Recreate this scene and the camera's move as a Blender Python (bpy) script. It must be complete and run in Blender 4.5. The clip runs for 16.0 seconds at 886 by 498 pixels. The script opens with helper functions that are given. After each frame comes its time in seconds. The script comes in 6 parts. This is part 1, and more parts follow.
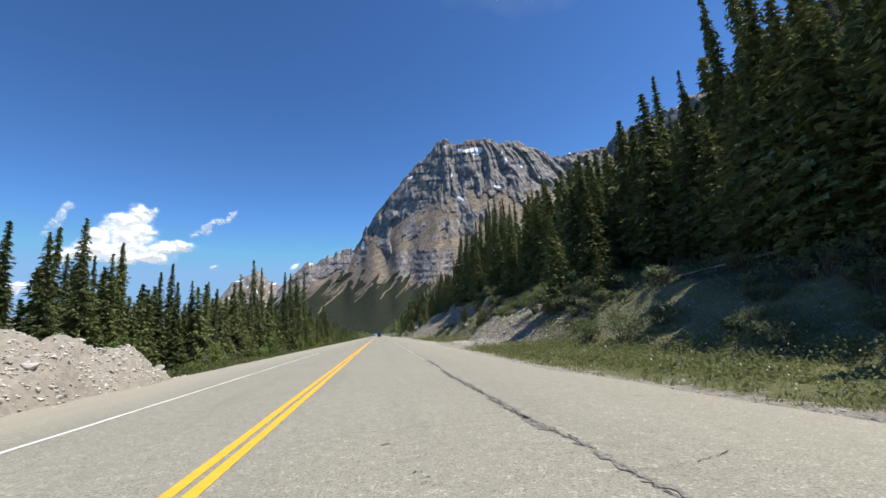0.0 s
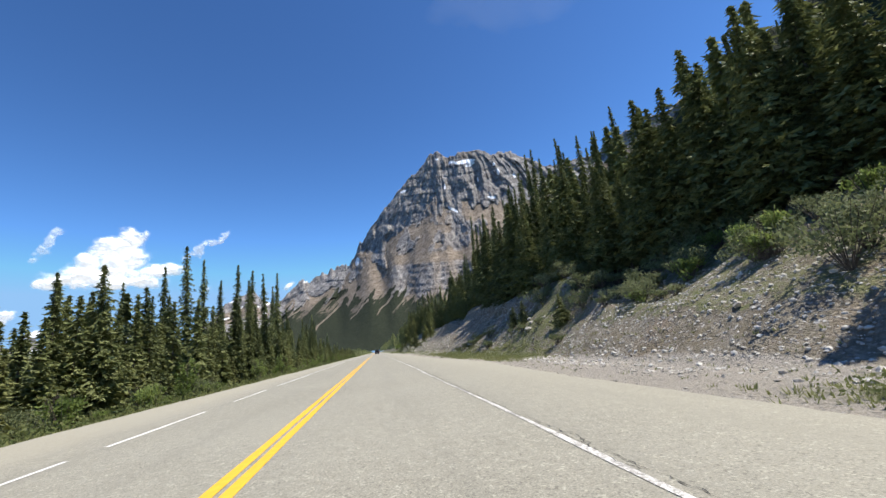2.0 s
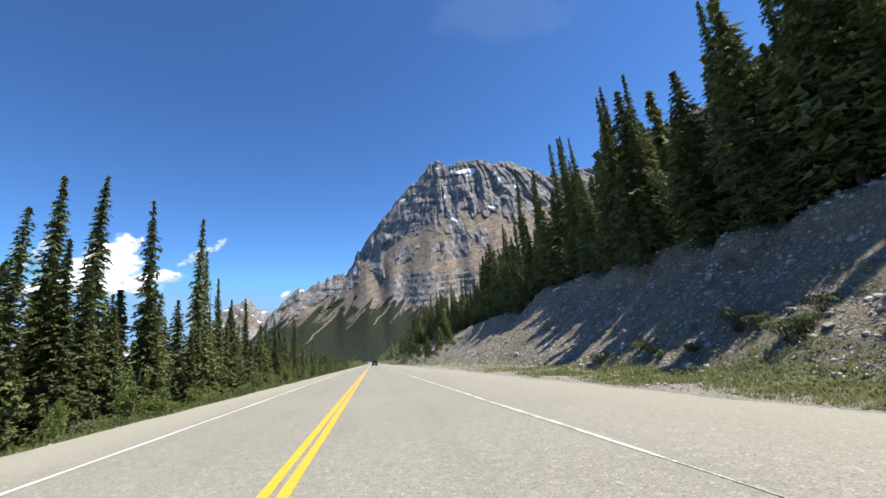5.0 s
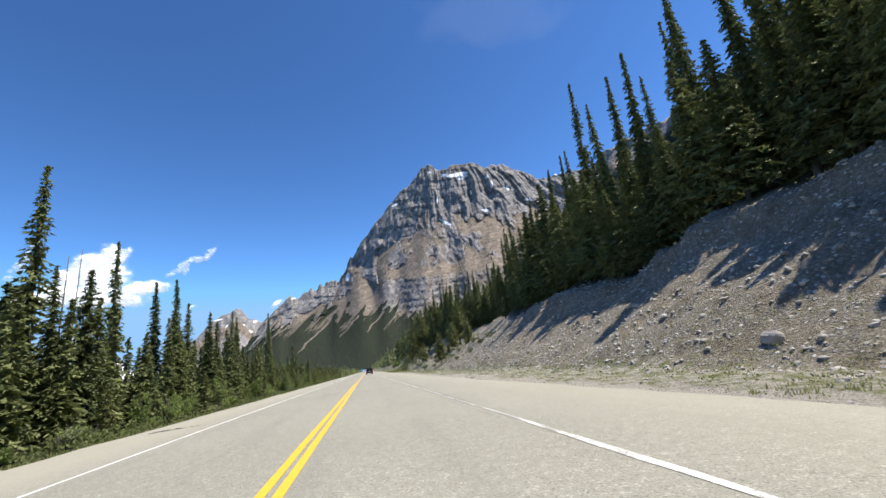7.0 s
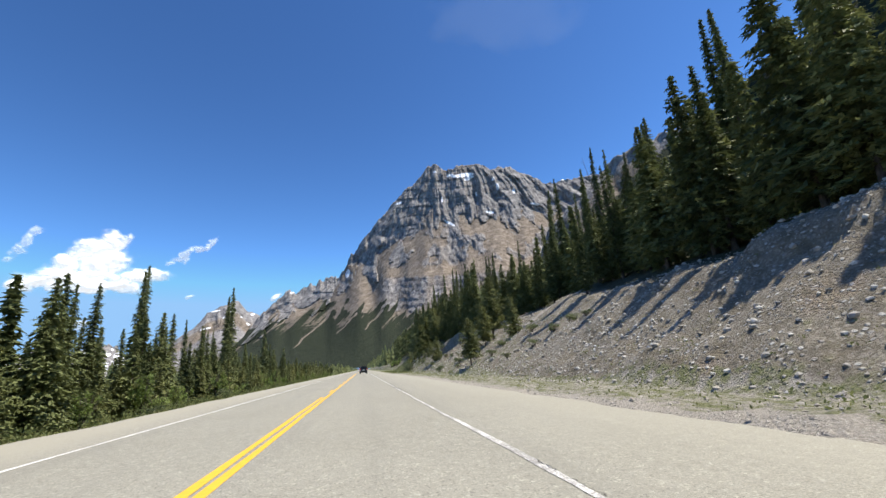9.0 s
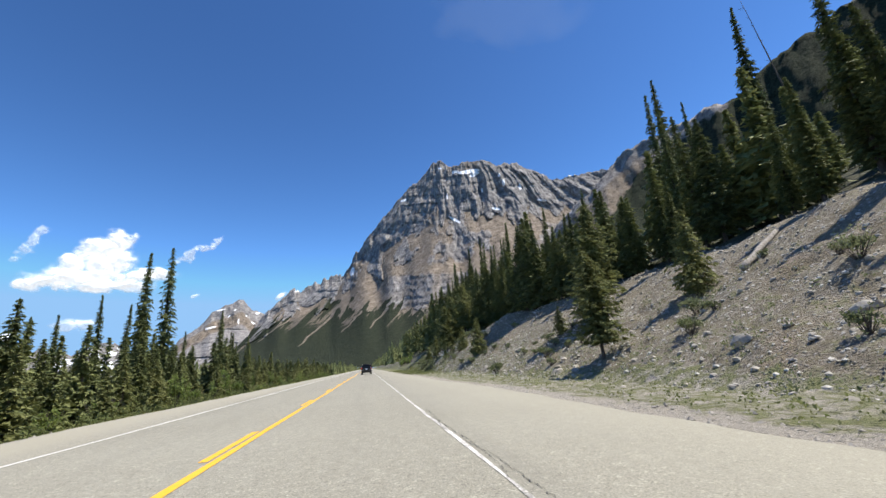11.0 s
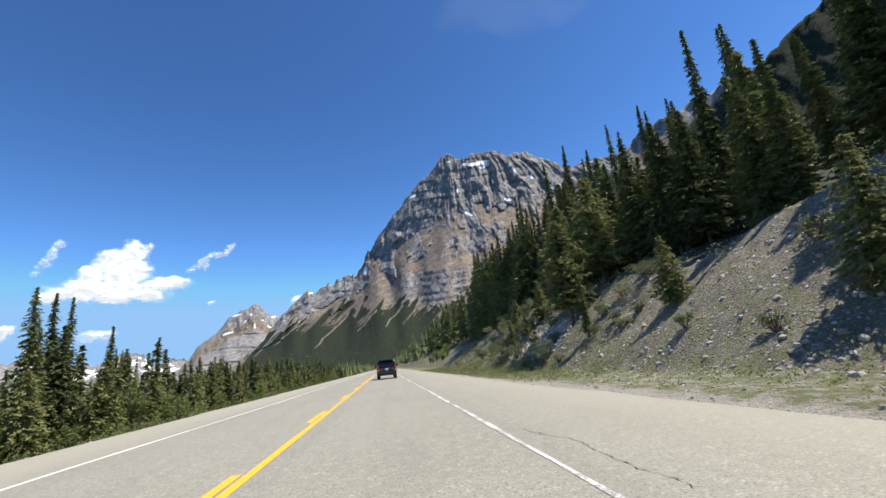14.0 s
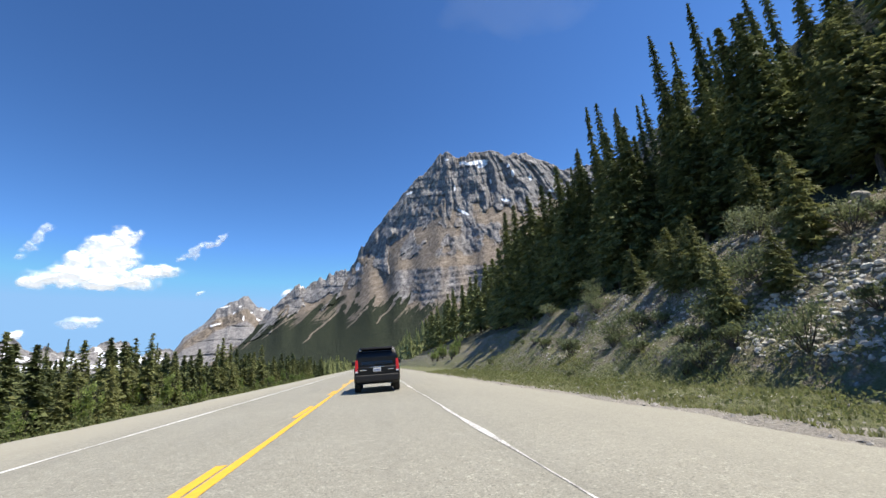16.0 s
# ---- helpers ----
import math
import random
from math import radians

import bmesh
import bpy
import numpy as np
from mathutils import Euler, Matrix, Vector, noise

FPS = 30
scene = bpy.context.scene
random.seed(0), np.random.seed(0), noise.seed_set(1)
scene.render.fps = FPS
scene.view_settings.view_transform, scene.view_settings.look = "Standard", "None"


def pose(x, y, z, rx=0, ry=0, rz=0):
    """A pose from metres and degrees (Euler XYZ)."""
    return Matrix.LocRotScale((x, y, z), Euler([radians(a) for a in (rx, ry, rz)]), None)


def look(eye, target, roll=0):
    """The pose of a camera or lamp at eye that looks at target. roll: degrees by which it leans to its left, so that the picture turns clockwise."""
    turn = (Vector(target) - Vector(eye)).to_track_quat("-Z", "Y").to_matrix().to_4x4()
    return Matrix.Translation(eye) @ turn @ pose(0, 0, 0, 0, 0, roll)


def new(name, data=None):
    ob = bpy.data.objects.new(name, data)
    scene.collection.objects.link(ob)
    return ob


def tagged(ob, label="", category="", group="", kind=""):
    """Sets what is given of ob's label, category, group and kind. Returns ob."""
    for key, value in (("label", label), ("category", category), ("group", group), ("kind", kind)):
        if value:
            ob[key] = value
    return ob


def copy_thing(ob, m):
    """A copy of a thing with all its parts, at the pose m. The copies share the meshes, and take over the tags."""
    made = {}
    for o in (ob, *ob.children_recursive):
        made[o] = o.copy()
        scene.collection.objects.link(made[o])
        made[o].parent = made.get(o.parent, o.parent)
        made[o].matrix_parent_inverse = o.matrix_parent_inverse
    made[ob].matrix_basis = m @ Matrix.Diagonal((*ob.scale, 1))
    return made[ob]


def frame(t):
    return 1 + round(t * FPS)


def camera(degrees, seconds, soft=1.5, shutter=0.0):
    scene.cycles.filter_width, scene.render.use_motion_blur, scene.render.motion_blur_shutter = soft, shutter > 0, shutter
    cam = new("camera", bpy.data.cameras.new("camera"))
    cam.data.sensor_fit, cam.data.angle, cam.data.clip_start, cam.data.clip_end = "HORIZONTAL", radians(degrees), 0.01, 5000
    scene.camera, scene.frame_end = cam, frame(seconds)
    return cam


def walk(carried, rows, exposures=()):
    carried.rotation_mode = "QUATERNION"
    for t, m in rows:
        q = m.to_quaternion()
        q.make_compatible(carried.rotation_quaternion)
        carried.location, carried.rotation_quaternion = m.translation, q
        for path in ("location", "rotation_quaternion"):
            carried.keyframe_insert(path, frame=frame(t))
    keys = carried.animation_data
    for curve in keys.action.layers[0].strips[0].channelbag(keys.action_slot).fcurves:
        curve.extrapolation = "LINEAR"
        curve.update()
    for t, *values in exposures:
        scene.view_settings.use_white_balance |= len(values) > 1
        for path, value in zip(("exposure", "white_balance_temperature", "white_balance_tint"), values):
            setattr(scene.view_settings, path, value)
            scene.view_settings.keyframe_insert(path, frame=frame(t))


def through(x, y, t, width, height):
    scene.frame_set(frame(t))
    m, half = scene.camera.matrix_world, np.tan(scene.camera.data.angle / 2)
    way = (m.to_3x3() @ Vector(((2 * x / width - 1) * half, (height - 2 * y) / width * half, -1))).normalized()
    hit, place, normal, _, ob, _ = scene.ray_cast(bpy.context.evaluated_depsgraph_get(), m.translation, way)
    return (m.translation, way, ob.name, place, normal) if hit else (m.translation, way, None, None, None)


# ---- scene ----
# The camera rides on a dashboard, 1.14 m over the lane, tilted up and a little rolled.
CAM_H = 1.135
DRIVE = [
    (0.0, -0.00, -0.00, -9.45, 11.15, 3.79),
    (0.5, 0.03, 5.83, -9.63, 11.62, 3.01),
    (1.0, 0.02, 11.62, -9.72, 12.28, 3.50),
    (1.5, -0.01, 17.30, -9.89, 12.87, 4.98),
    (2.0, -0.07, 22.84, -10.34, 12.98, 6.00),
    (2.5, -0.14, 28.45, -10.57, 13.48, 5.37),
    (3.0, -0.23, 34.06, -10.63, 13.92, 3.80),
    (3.5, -0.36, 39.70, -10.66, 14.32, 3.13),
    (4.0, -0.49, 45.34, -10.54, 14.37, 4.24),
    (6.5, -0.64, 74.89, -11.39, 15.00, 6.15),
    (7.0, -0.52, 81.10, -11.89, 15.18, 6.62),
    (7.5, -0.37, 87.41, -12.07, 15.38, 5.96),
    (8.0, -0.20, 93.83, -12.01, 15.39, 5.14),
    (10.5, 0.57, 127.49, -11.40, 15.50, 3.14),
    (11.0, 0.66, 134.53, -11.02, 15.36, 3.96),
    (11.5, 0.69, 141.60, -10.63, 15.38, 3.65),
    (12.0, 0.68, 148.50, -10.12, 15.29, 3.32),
    (12.5, 0.63, 155.12, -9.72, 15.20, 3.42),
    (13.0, 0.52, 161.45, -9.51, 15.05, 4.42),
    (13.5, 0.41, 167.61, -9.38, 15.03, 5.25),
    (14.0, 0.31, 173.79, -9.34, 15.07, 6.22),
    (14.5, 0.24, 179.98, -9.72, 14.61, 7.37),
    (15.0, 0.21, 186.14, -10.24, 14.62, 6.65),
    (15.5, 0.24, 192.25, -10.28, 14.78, 5.14),
    (16.0, 0.34, 198.24, -10.20, 14.98, 4.15),
]
cam = camera(93.9, 16.0, soft=1.5)
walk(cam, [(t, pose(x, y, CAM_H, 0, 0, yaw) @ pose(0, 0, 0, 90 + pitch) @ pose(0, 0, 0, 0, 0, -roll))
           for t, x, y, yaw, pitch, roll in DRIVE],
     exposures=[(0.0, 0.20), (0.5, 0.28), (1.0, 0.33), (2.0, 0.36), (3.0, 0.41), (4.0, 0.44), (6.5, 0.46), (8.0, 0.44), (10.5, 0.38), (13.0, 0.37), (16.0, 0.39)])

# ---- sky and sun ----
SUN_EL, SUN_AZ = 65.0, 112.0          # degrees over the horizon; clockwise from +y
world = bpy.data.worlds.new("sky")
scene.world = world
world.use_nodes = True
wn = world.node_tree
sky = wn.nodes.new("ShaderNodeTexSky")
sky.sky_type, sky.sun_disc = "NISHITA", False
sky.sun_elevation, sky.sun_rotation = radians(SUN_EL), radians(SUN_AZ)
sky.altitude, sky.air_density, sky.dust_density, sky.ozone_density = 1800, 1.0, 0.35, 1.5
wn.nodes["Background"].inputs["Strength"].default_value = 0.075
deep = wn.nodes.new("ShaderNodeGamma")      # the deep blue of thin mountain air
deep.inputs["Gamma"].default_value = 1.5
wn.links.new(sky.outputs[0], deep.inputs["Color"])
tint = wn.nodes.new("ShaderNodeMix")
tint.data_type, tint.blend_type = "RGBA", "MULTIPLY"
tint.inputs[0].default_value, tint.inputs[7].default_value = 1.0, (0.78, 1.0, 1.06, 1)
wn.links.new(deep.outputs[0], tint.inputs[6])
pale = wn.nodes.new("ShaderNodeMix")       # the sky pales no further towards the horizon
pale.data_type, pale.blend_type = "RGBA", "DARKEN"
pale.inputs[0].default_value, pale.inputs[7].default_value = 1.0, (3.2, 5.9, 9.7, 1)
wn.links.new(tint.outputs[2], pale.inputs[6])
wn.links.new(pale.outputs[2], wn.nodes["Background"].inputs["Color"])
sun_data = bpy.data.lights.new("sun", "SUN")
sun_data.energy, sun_data.angle, sun_data.color = 5.3, radians(0.55), (1.0, 0.925, 0.80)
sun = new("sun", sun_data)
sun.matrix_world = look((60, 40, 120), (60 - math.sin(radians(SUN_AZ)) * math.cos(radians(SUN_EL)),
                                       40 - math.cos(radians(SUN_AZ)) * math.cos(radians(SUN_EL)), 120 - math.sin(radians(SUN_EL))))


# ---- materials ----
def material(name):
    m = bpy.data.materials.new(name)
    m.use_nodes = True
    return m, m.node_tree, m.node_tree.nodes["Principled BSDF"]


def node(tree, kind, **inputs):
    n = tree.nodes.new(kind)
    for key, value in inputs.items():
        n.inputs[key.replace("_", " ")].default_value = value
    return n


def noise_at(tree, scale, detail=6.0, rough=0.6, coords="Object"):
    """A noise of that many features a metre, over the object's own coordinates."""
    n = node(tree, "ShaderNodeTexNoise", Scale=scale, Detail=detail, Roughness=rough)
    tc = tree.nodes.new("ShaderNodeTexCoord")
    tree.links.new(tc.outputs[coords], n.inputs["Vector"])
    return n.outputs["Fac"]


def ramp(tree, fac, stops):
    r = tree.nodes.new("ShaderNodeValToRGB")
    els = r.color_ramp.elements
    while len(els) < len(stops):
        els.new(0.5)
    for e, (p, c) in zip(els, stops):
        e.position, e.color = p, (*c, 1)
    tree.links.new(fac, r.inputs["Fac"])
    return r.outputs["Color"]


def blend(tree, fac, a, b, mode="MIX"):
    m = tree.nodes.new("ShaderNodeMix")
    m.data_type, m.blend_type = "RGBA", mode
    for value, sock in ((fac, m.inputs[0]), (a, m.inputs[6]), (b, m.inputs[7])):
        if isinstance(value, (int, float)):
            sock.default_value = value
        elif isinstance(value, tuple):
            sock.default_value = (*value, 1)
        else:
            tree.links.new(value, sock)
    return m.outputs[2]


def calc(tree, op, a, b=0.0, c=None):
    m = tree.nodes.new("ShaderNodeMath")
    m.operation = op
    for value, sock in ((a, m.inputs[0]), (b, m.inputs[1]), (c, m.inputs[2])):
        if value is None:
            continue
        if isinstance(value, (int, float)):
            sock.default_value = value
        else:
            tree.links.new(value, sock)
    return m.outputs[0]


def between(tree, value, lo, hi):
    r = node(tree, "ShaderNodeMapRange", From_Min=lo, From_Max=hi)
    tree.links.new(value, r.inputs["Value"])
    return r.outputs["Result"]


def attribute(tree, name):
    a = tree.nodes.new("ShaderNodeAttribute")
    a.attribute_name = name
    return a.outputs["Fac"]


def bump(tree, bsdf, height, strength, distance):
    b = node(tree, "ShaderNodeBump", Strength=strength, Distance=distance)
    tree.links.new(height, b.inputs["Height"])
    tree.links.new(b.outputs["Normal"], bsdf.inputs["Normal"])


def plain(name, colour, rough=0.6, metal=0.0, grain=30.0, vary=0.15):
    m, t, b = material(name)
    low, high = tuple(v * (1 - vary) for v in colour), tuple(min(1, v * (1 + vary)) for v in colour)
    t.links.new(ramp(t, noise_at(t, grain), [(0.3, low), (0.7, high)]), b.inputs["Base Color"])
    b.inputs["Roughness"].default_value, b.inputs["Metallic"].default_value = rough, metal
    return m


def asphalt_material():
    """Pale, dry, sun-bleached chip-seal: aggregate speckle, wheel tracks, faint stains."""
    m, t, b = material("asphalt")
    fine = noise_at(t, 55, 3, 0.7)
    mid = noise_at(t, 6, 5, 0.6)
    broad = noise_at(t, 0.22, 4, 0.55)
    col = ramp(t, fine, [(0.33, (0.095, 0.089, 0.077)), (0.5, (0.268, 0.254, 0.226)), (0.67, (0.53, 0.50, 0.445))])
    col = blend(t, 0.4, col, ramp(t, mid, [(0.3, (0.224, 0.212, 0.188)), (0.7, (0.318, 0.302, 0.272))]))
    col = blend(t, between(t, broad, 0.35, 0.75), col, blend(t, 0.5, col, (0.34, 0.325, 0.295)))
    tc = t.nodes.new("ShaderNodeTexCoord")
    chips = node(t, "ShaderNodeTexVoronoi", Scale=48.0)
    t.links.new(tc.outputs["Object"], chips.inputs["Vector"])
    chip = t.nodes.new("ShaderNodeSeparateColor")
    t.links.new(chips.outputs["Color"], chip.inputs[0])
    col = blend(t, calc(t, "MULTIPLY", between(t, chip.outputs[0], 0.80, 0.9), calc(t, "MULTIPLY", between(t, mid, 0.38, 0.6), 0.6)), col, (0.56, 0.54, 0.48))
    col = blend(t, calc(t, "MULTIPLY", between(t, chip.outputs[1], 0.86, 0.93), 0.5), col, (0.10, 0.095, 0.085))
    sep = t.nodes.new("ShaderNodeSeparateXYZ")
    t.links.new(tc.outputs["Object"], sep.inputs[0])
    x = calc(t, "ADD", sep.outputs[0], calc(t, "MULTIPLY", calc(t, "SUBTRACT", broad, 0.5), 0.6))
    tracks = calc(t, "SINE", calc(t, "MULTIPLY", x, 3.6))
    stretch = t.nodes.new("ShaderNodeMapping")
    stretch.inputs["Scale"].default_value = (1.0, 0.06, 1.0)
    t.links.new(tc.outputs["Object"], stretch.inputs[0])
    streak = node(t, "ShaderNodeTexNoise", Scale=2.2, Detail=4.0)
    t.links.new(stretch.outputs[0], streak.inputs["Vector"])
    wear = calc(t, "MULTIPLY", between(t, tracks, 0.0, 1.0), between(t, streak.outputs["Fac"], 0.4, 0.75))
    col = blend(t, calc(t, "MULTIPLY", wear, 0.35), col, (0.19, 0.183, 0.17))
    dust = between(t, calc(t, "ADD", sep.outputs[0], calc(t, "MULTIPLY", streak.outputs["Fac"], 2.0)), 3.2, 6.4)
    col = blend(t, calc(t, "MULTIPLY", dust, 0.55), col, (0.40, 0.375, 0.325))
    far_side = between(t, calc(t, "ADD", sep.outputs[0], calc(t, "MULTIPLY", streak.outputs["Fac"], 1.2)), -4.4, -6.0)
    col = blend(t, calc(t, "MULTIPLY", far_side, 0.6), col, (0.40, 0.37, 0.315))
    col = blend(t, 1.0, col, (0.93, 0.94, 0.86), "MULTIPLY")
    t.links.new(col, b.inputs["Base Color"])
    b.inputs["Roughness"].default_value = 0.88
    bump(t, b, calc(t, "ADD", fine, calc(t, "MULTIPLY", mid, 0.5)), 0.5, 0.012)
    return m


def line_paint(name, colour, wear_lo):
    """Road paint, worn through to the asphalt in flecks."""
    m, t, b = material(name)
    fleck = noise_at(t, 26, 6, 0.75)
    patch = noise_at(t, 1.3, 4, 0.6)
    gone = between(t, calc(t, "ADD", calc(t, "MULTIPLY", fleck, 0.7), calc(t, "MULTIPLY", patch, 0.5)), wear_lo, wear_lo + 0.12)
    dull = ramp(t, noise_at(t, 9), [(0.3, tuple(v * 0.82 for v in colour)), (0.7, colour)])
    t.links.new(blend(t, gone, dull, (0.27, 0.258, 0.235)), b.inputs["Base Color"])
    b.inputs["Roughness"].default_value = 0.7
    return m


def ground_material():
    """One ground for verge, bank and forest floor: gravel, bare till, grass and needle litter, told apart by the masks."""
    m, t, b = material("ground")
    fine, mid, broad = noise_at(t, 22, 5, 0.7), noise_at(t, 2.2, 6, 0.65), noise_at(t, 0.35, 5, 0.6)
    gravel = ramp(t, fine, [(0.25, (0.14, 0.125, 0.105)), (0.5, (0.31, 0.285, 0.245)), (0.75, (0.52, 0.49, 0.44))])
    till = ramp(t, mid, [(0.25, (0.080, 0.063, 0.042)), (0.5, (0.162, 0.138, 0.090)), (0.78, (0.312, 0.272, 0.195))])
    rust = ramp(t, broad, [(0.56, (0.0, 0.0, 0.0)), (0.68, (1.0, 1.0, 1.0))])
    till = blend(t, calc(t, "MULTIPLY", rust, 0.55), till, (0.30, 0.20, 0.115))
    till = blend(t, 0.25, till, gravel)
    cells = node(t, "ShaderNodeTexVoronoi", Scale=7.0)
    small = node(t, "ShaderNodeTexVoronoi", Scale=12.0)
    tc = t.nodes.new("ShaderNodeTexCoord")
    for q in (cells, small):
        t.links.new(tc.outputs["Object"], q.inputs["Vector"])
    pick = t.nodes.new("ShaderNodeSeparateColor")
    t.links.new(cells.outputs["Color"], pick.inputs[0])
    pick2 = t.nodes.new("ShaderNodeSeparateColor")
    t.links.new(small.outputs["Color"], pick2.inputs[0])
    cobble = ramp(t, pick2.outputs[0], [(0.1, (0.075, 0.064, 0.048)), (0.55, (0.19, 0.166, 0.130)), (0.95, (0.48, 0.44, 0.38))])
    till = blend(t, 0.32, till, cobble)
    big = calc(t, "MULTIPLY", between(t, pick.outputs[1], 0.80, 0.86), between(t, cells.outputs["Distance"], 0.55, 0.35))
    till = blend(t, big, till, ramp(t, pick.outputs[0], [(0.0, (0.25, 0.24, 0.22)), (1.0, (0.58, 0.565, 0.53))]))
    soil = noise_at(t, 0.9, 6, 0.7)
    till = blend(t, calc(t, "MULTIPLY", between(t, soil, 0.50, 0.62), 0.75), till, ramp(t, mid, [(0.3, (0.075, 0.060, 0.038)), (0.7, (0.20, 0.165, 0.105))]))
    grass = ramp(t, fine, [(0.25, (0.075, 0.092, 0.032)), (0.55, (0.148, 0.156, 0.066)), (0.8, (0.270, 0.252, 0.140))])
    litter = ramp(t, mid, [(0.3, (0.022, 0.026, 0.012)), (0.7, (0.066, 0.066, 0.032))])
    g = attribute(t, "green")
    green = between(t, calc(t, "ADD", g, calc(t, "MULTIPLY", calc(t, "SUBTRACT", mid, 0.5), 1.6)), 0.35, 0.65)
    bare = between(t, calc(t, "ADD", attribute(t, "bare"), calc(t, "MULTIPLY", calc(t, "SUBTRACT", broad, 0.5), 0.9)), 0.35, 0.6)
    wood = attribute(t, "wood")
    col = blend(t, bare, gravel, till)
    col = blend(t, green, col, grass)
    col = blend(t, between(t, wood, 0.3, 0.8), col, litter)
    t.links.new(col, b.inputs["Base Color"])
    b.inputs["Roughness"].default_value = 0.95
    lumps = calc(t, "ADD", calc(t, "MULTIPLY", calc(t, "MULTIPLY", small.outputs["Distance"], between(t, broad, 0.4, 0.62)), -1.2), calc(t, "MULTIPLY", big, 1.5))
    bump(t, b, calc(t, "ADD", lumps, calc(t, "ADD", fine, calc(t, "MULTIPLY", mid, 2.0))), 0.9, 0.07)
    return m


def rock_material(name, dark, pale, grain=3.0):
    m, t, b = material(name)
    info = t.nodes.new("ShaderNodeObjectInfo")
    geo = t.nodes.new("ShaderNodeNewGeometry")
    n = noise_at(t, grain, 8, 0.65)
    col = ramp(t, n, [(0.28, dark), (0.72, pale)])
    shade = calc(t, "ADD", calc(t, "MULTIPLY", info.outputs["Random"], 0.35), calc(t, "MULTIPLY", geo.outputs["Random Per Island"], 0.7))
    col = blend(t, calc(t, "MULTIPLY", shade, 0.6), col, (0.42, 0.385, 0.33))
    t.links.new(col, b.inputs["Base Color"])
    b.inputs["Roughness"].default_value = 0.9
    bump(t, b, n, 0.6, 0.05)
    return m


def leaf_material(name, dark, mid, light, rough=0.62, through=0.18):
    """Needles or leaves: every clump a little different, every plant too, some light coming through."""
    m, t, b = material(name)
    info = t.nodes.new("ShaderNodeObjectInfo")
    geo = t.nodes.new("ShaderNodeNewGeometry")
    v = calc(t, "ADD", calc(t, "MULTIPLY", geo.outputs["Random Per Island"], 0.52), calc(t, "MULTIPLY", info.outputs["Random"], 0.48))
    col = ramp(t, v, [(0.1, dark), (0.5, mid), (0.92, light)])
    t.links.new(col, b.inputs["Base Color"])
    b.inputs["Roughness"].default_value = rough
    b.inputs["Specular IOR Level"].default_value = 0.25
    tr = t.nodes.new("ShaderNodeBsdfTranslucent")
    t.links.new(col, tr.inputs["Color"])
    mix = t.nodes.new("ShaderNodeMixShader")
    mix.inputs[0].default_value = through
    t.links.new(b.outputs[0], mix.inputs[1])
    t.links.new(tr.outputs[0], mix.inputs[2])
    t.links.new(mix.outputs[0], t.nodes["Material Output"].inputs["Surface"])
    return m


def bark_material(name, dark, pale):
    m, t, b = material(name)
    mp = t.nodes.new("ShaderNodeMapping")
    mp.inputs["Scale"].default_value = (14, 14, 2.2)
    tc = t.nodes.new("ShaderNodeTexCoord")
    t.links.new(tc.outputs["Object"], mp.inputs[0])
    n = node(t, "ShaderNodeTexNoise", Scale=1.0, Detail=6.0)
    t.links.new(mp.outputs[0], n.inputs["Vector"])
    t.links.new(ramp(t, n.outputs["Fac"], [(0.3, dark), (0.7, pale)]), b.inputs["Base Color"])
    b.inputs["Roughness"].default_value = 0.95
    bump(t, b, n.outputs["Fac"], 0.7, 0.03)
    return m


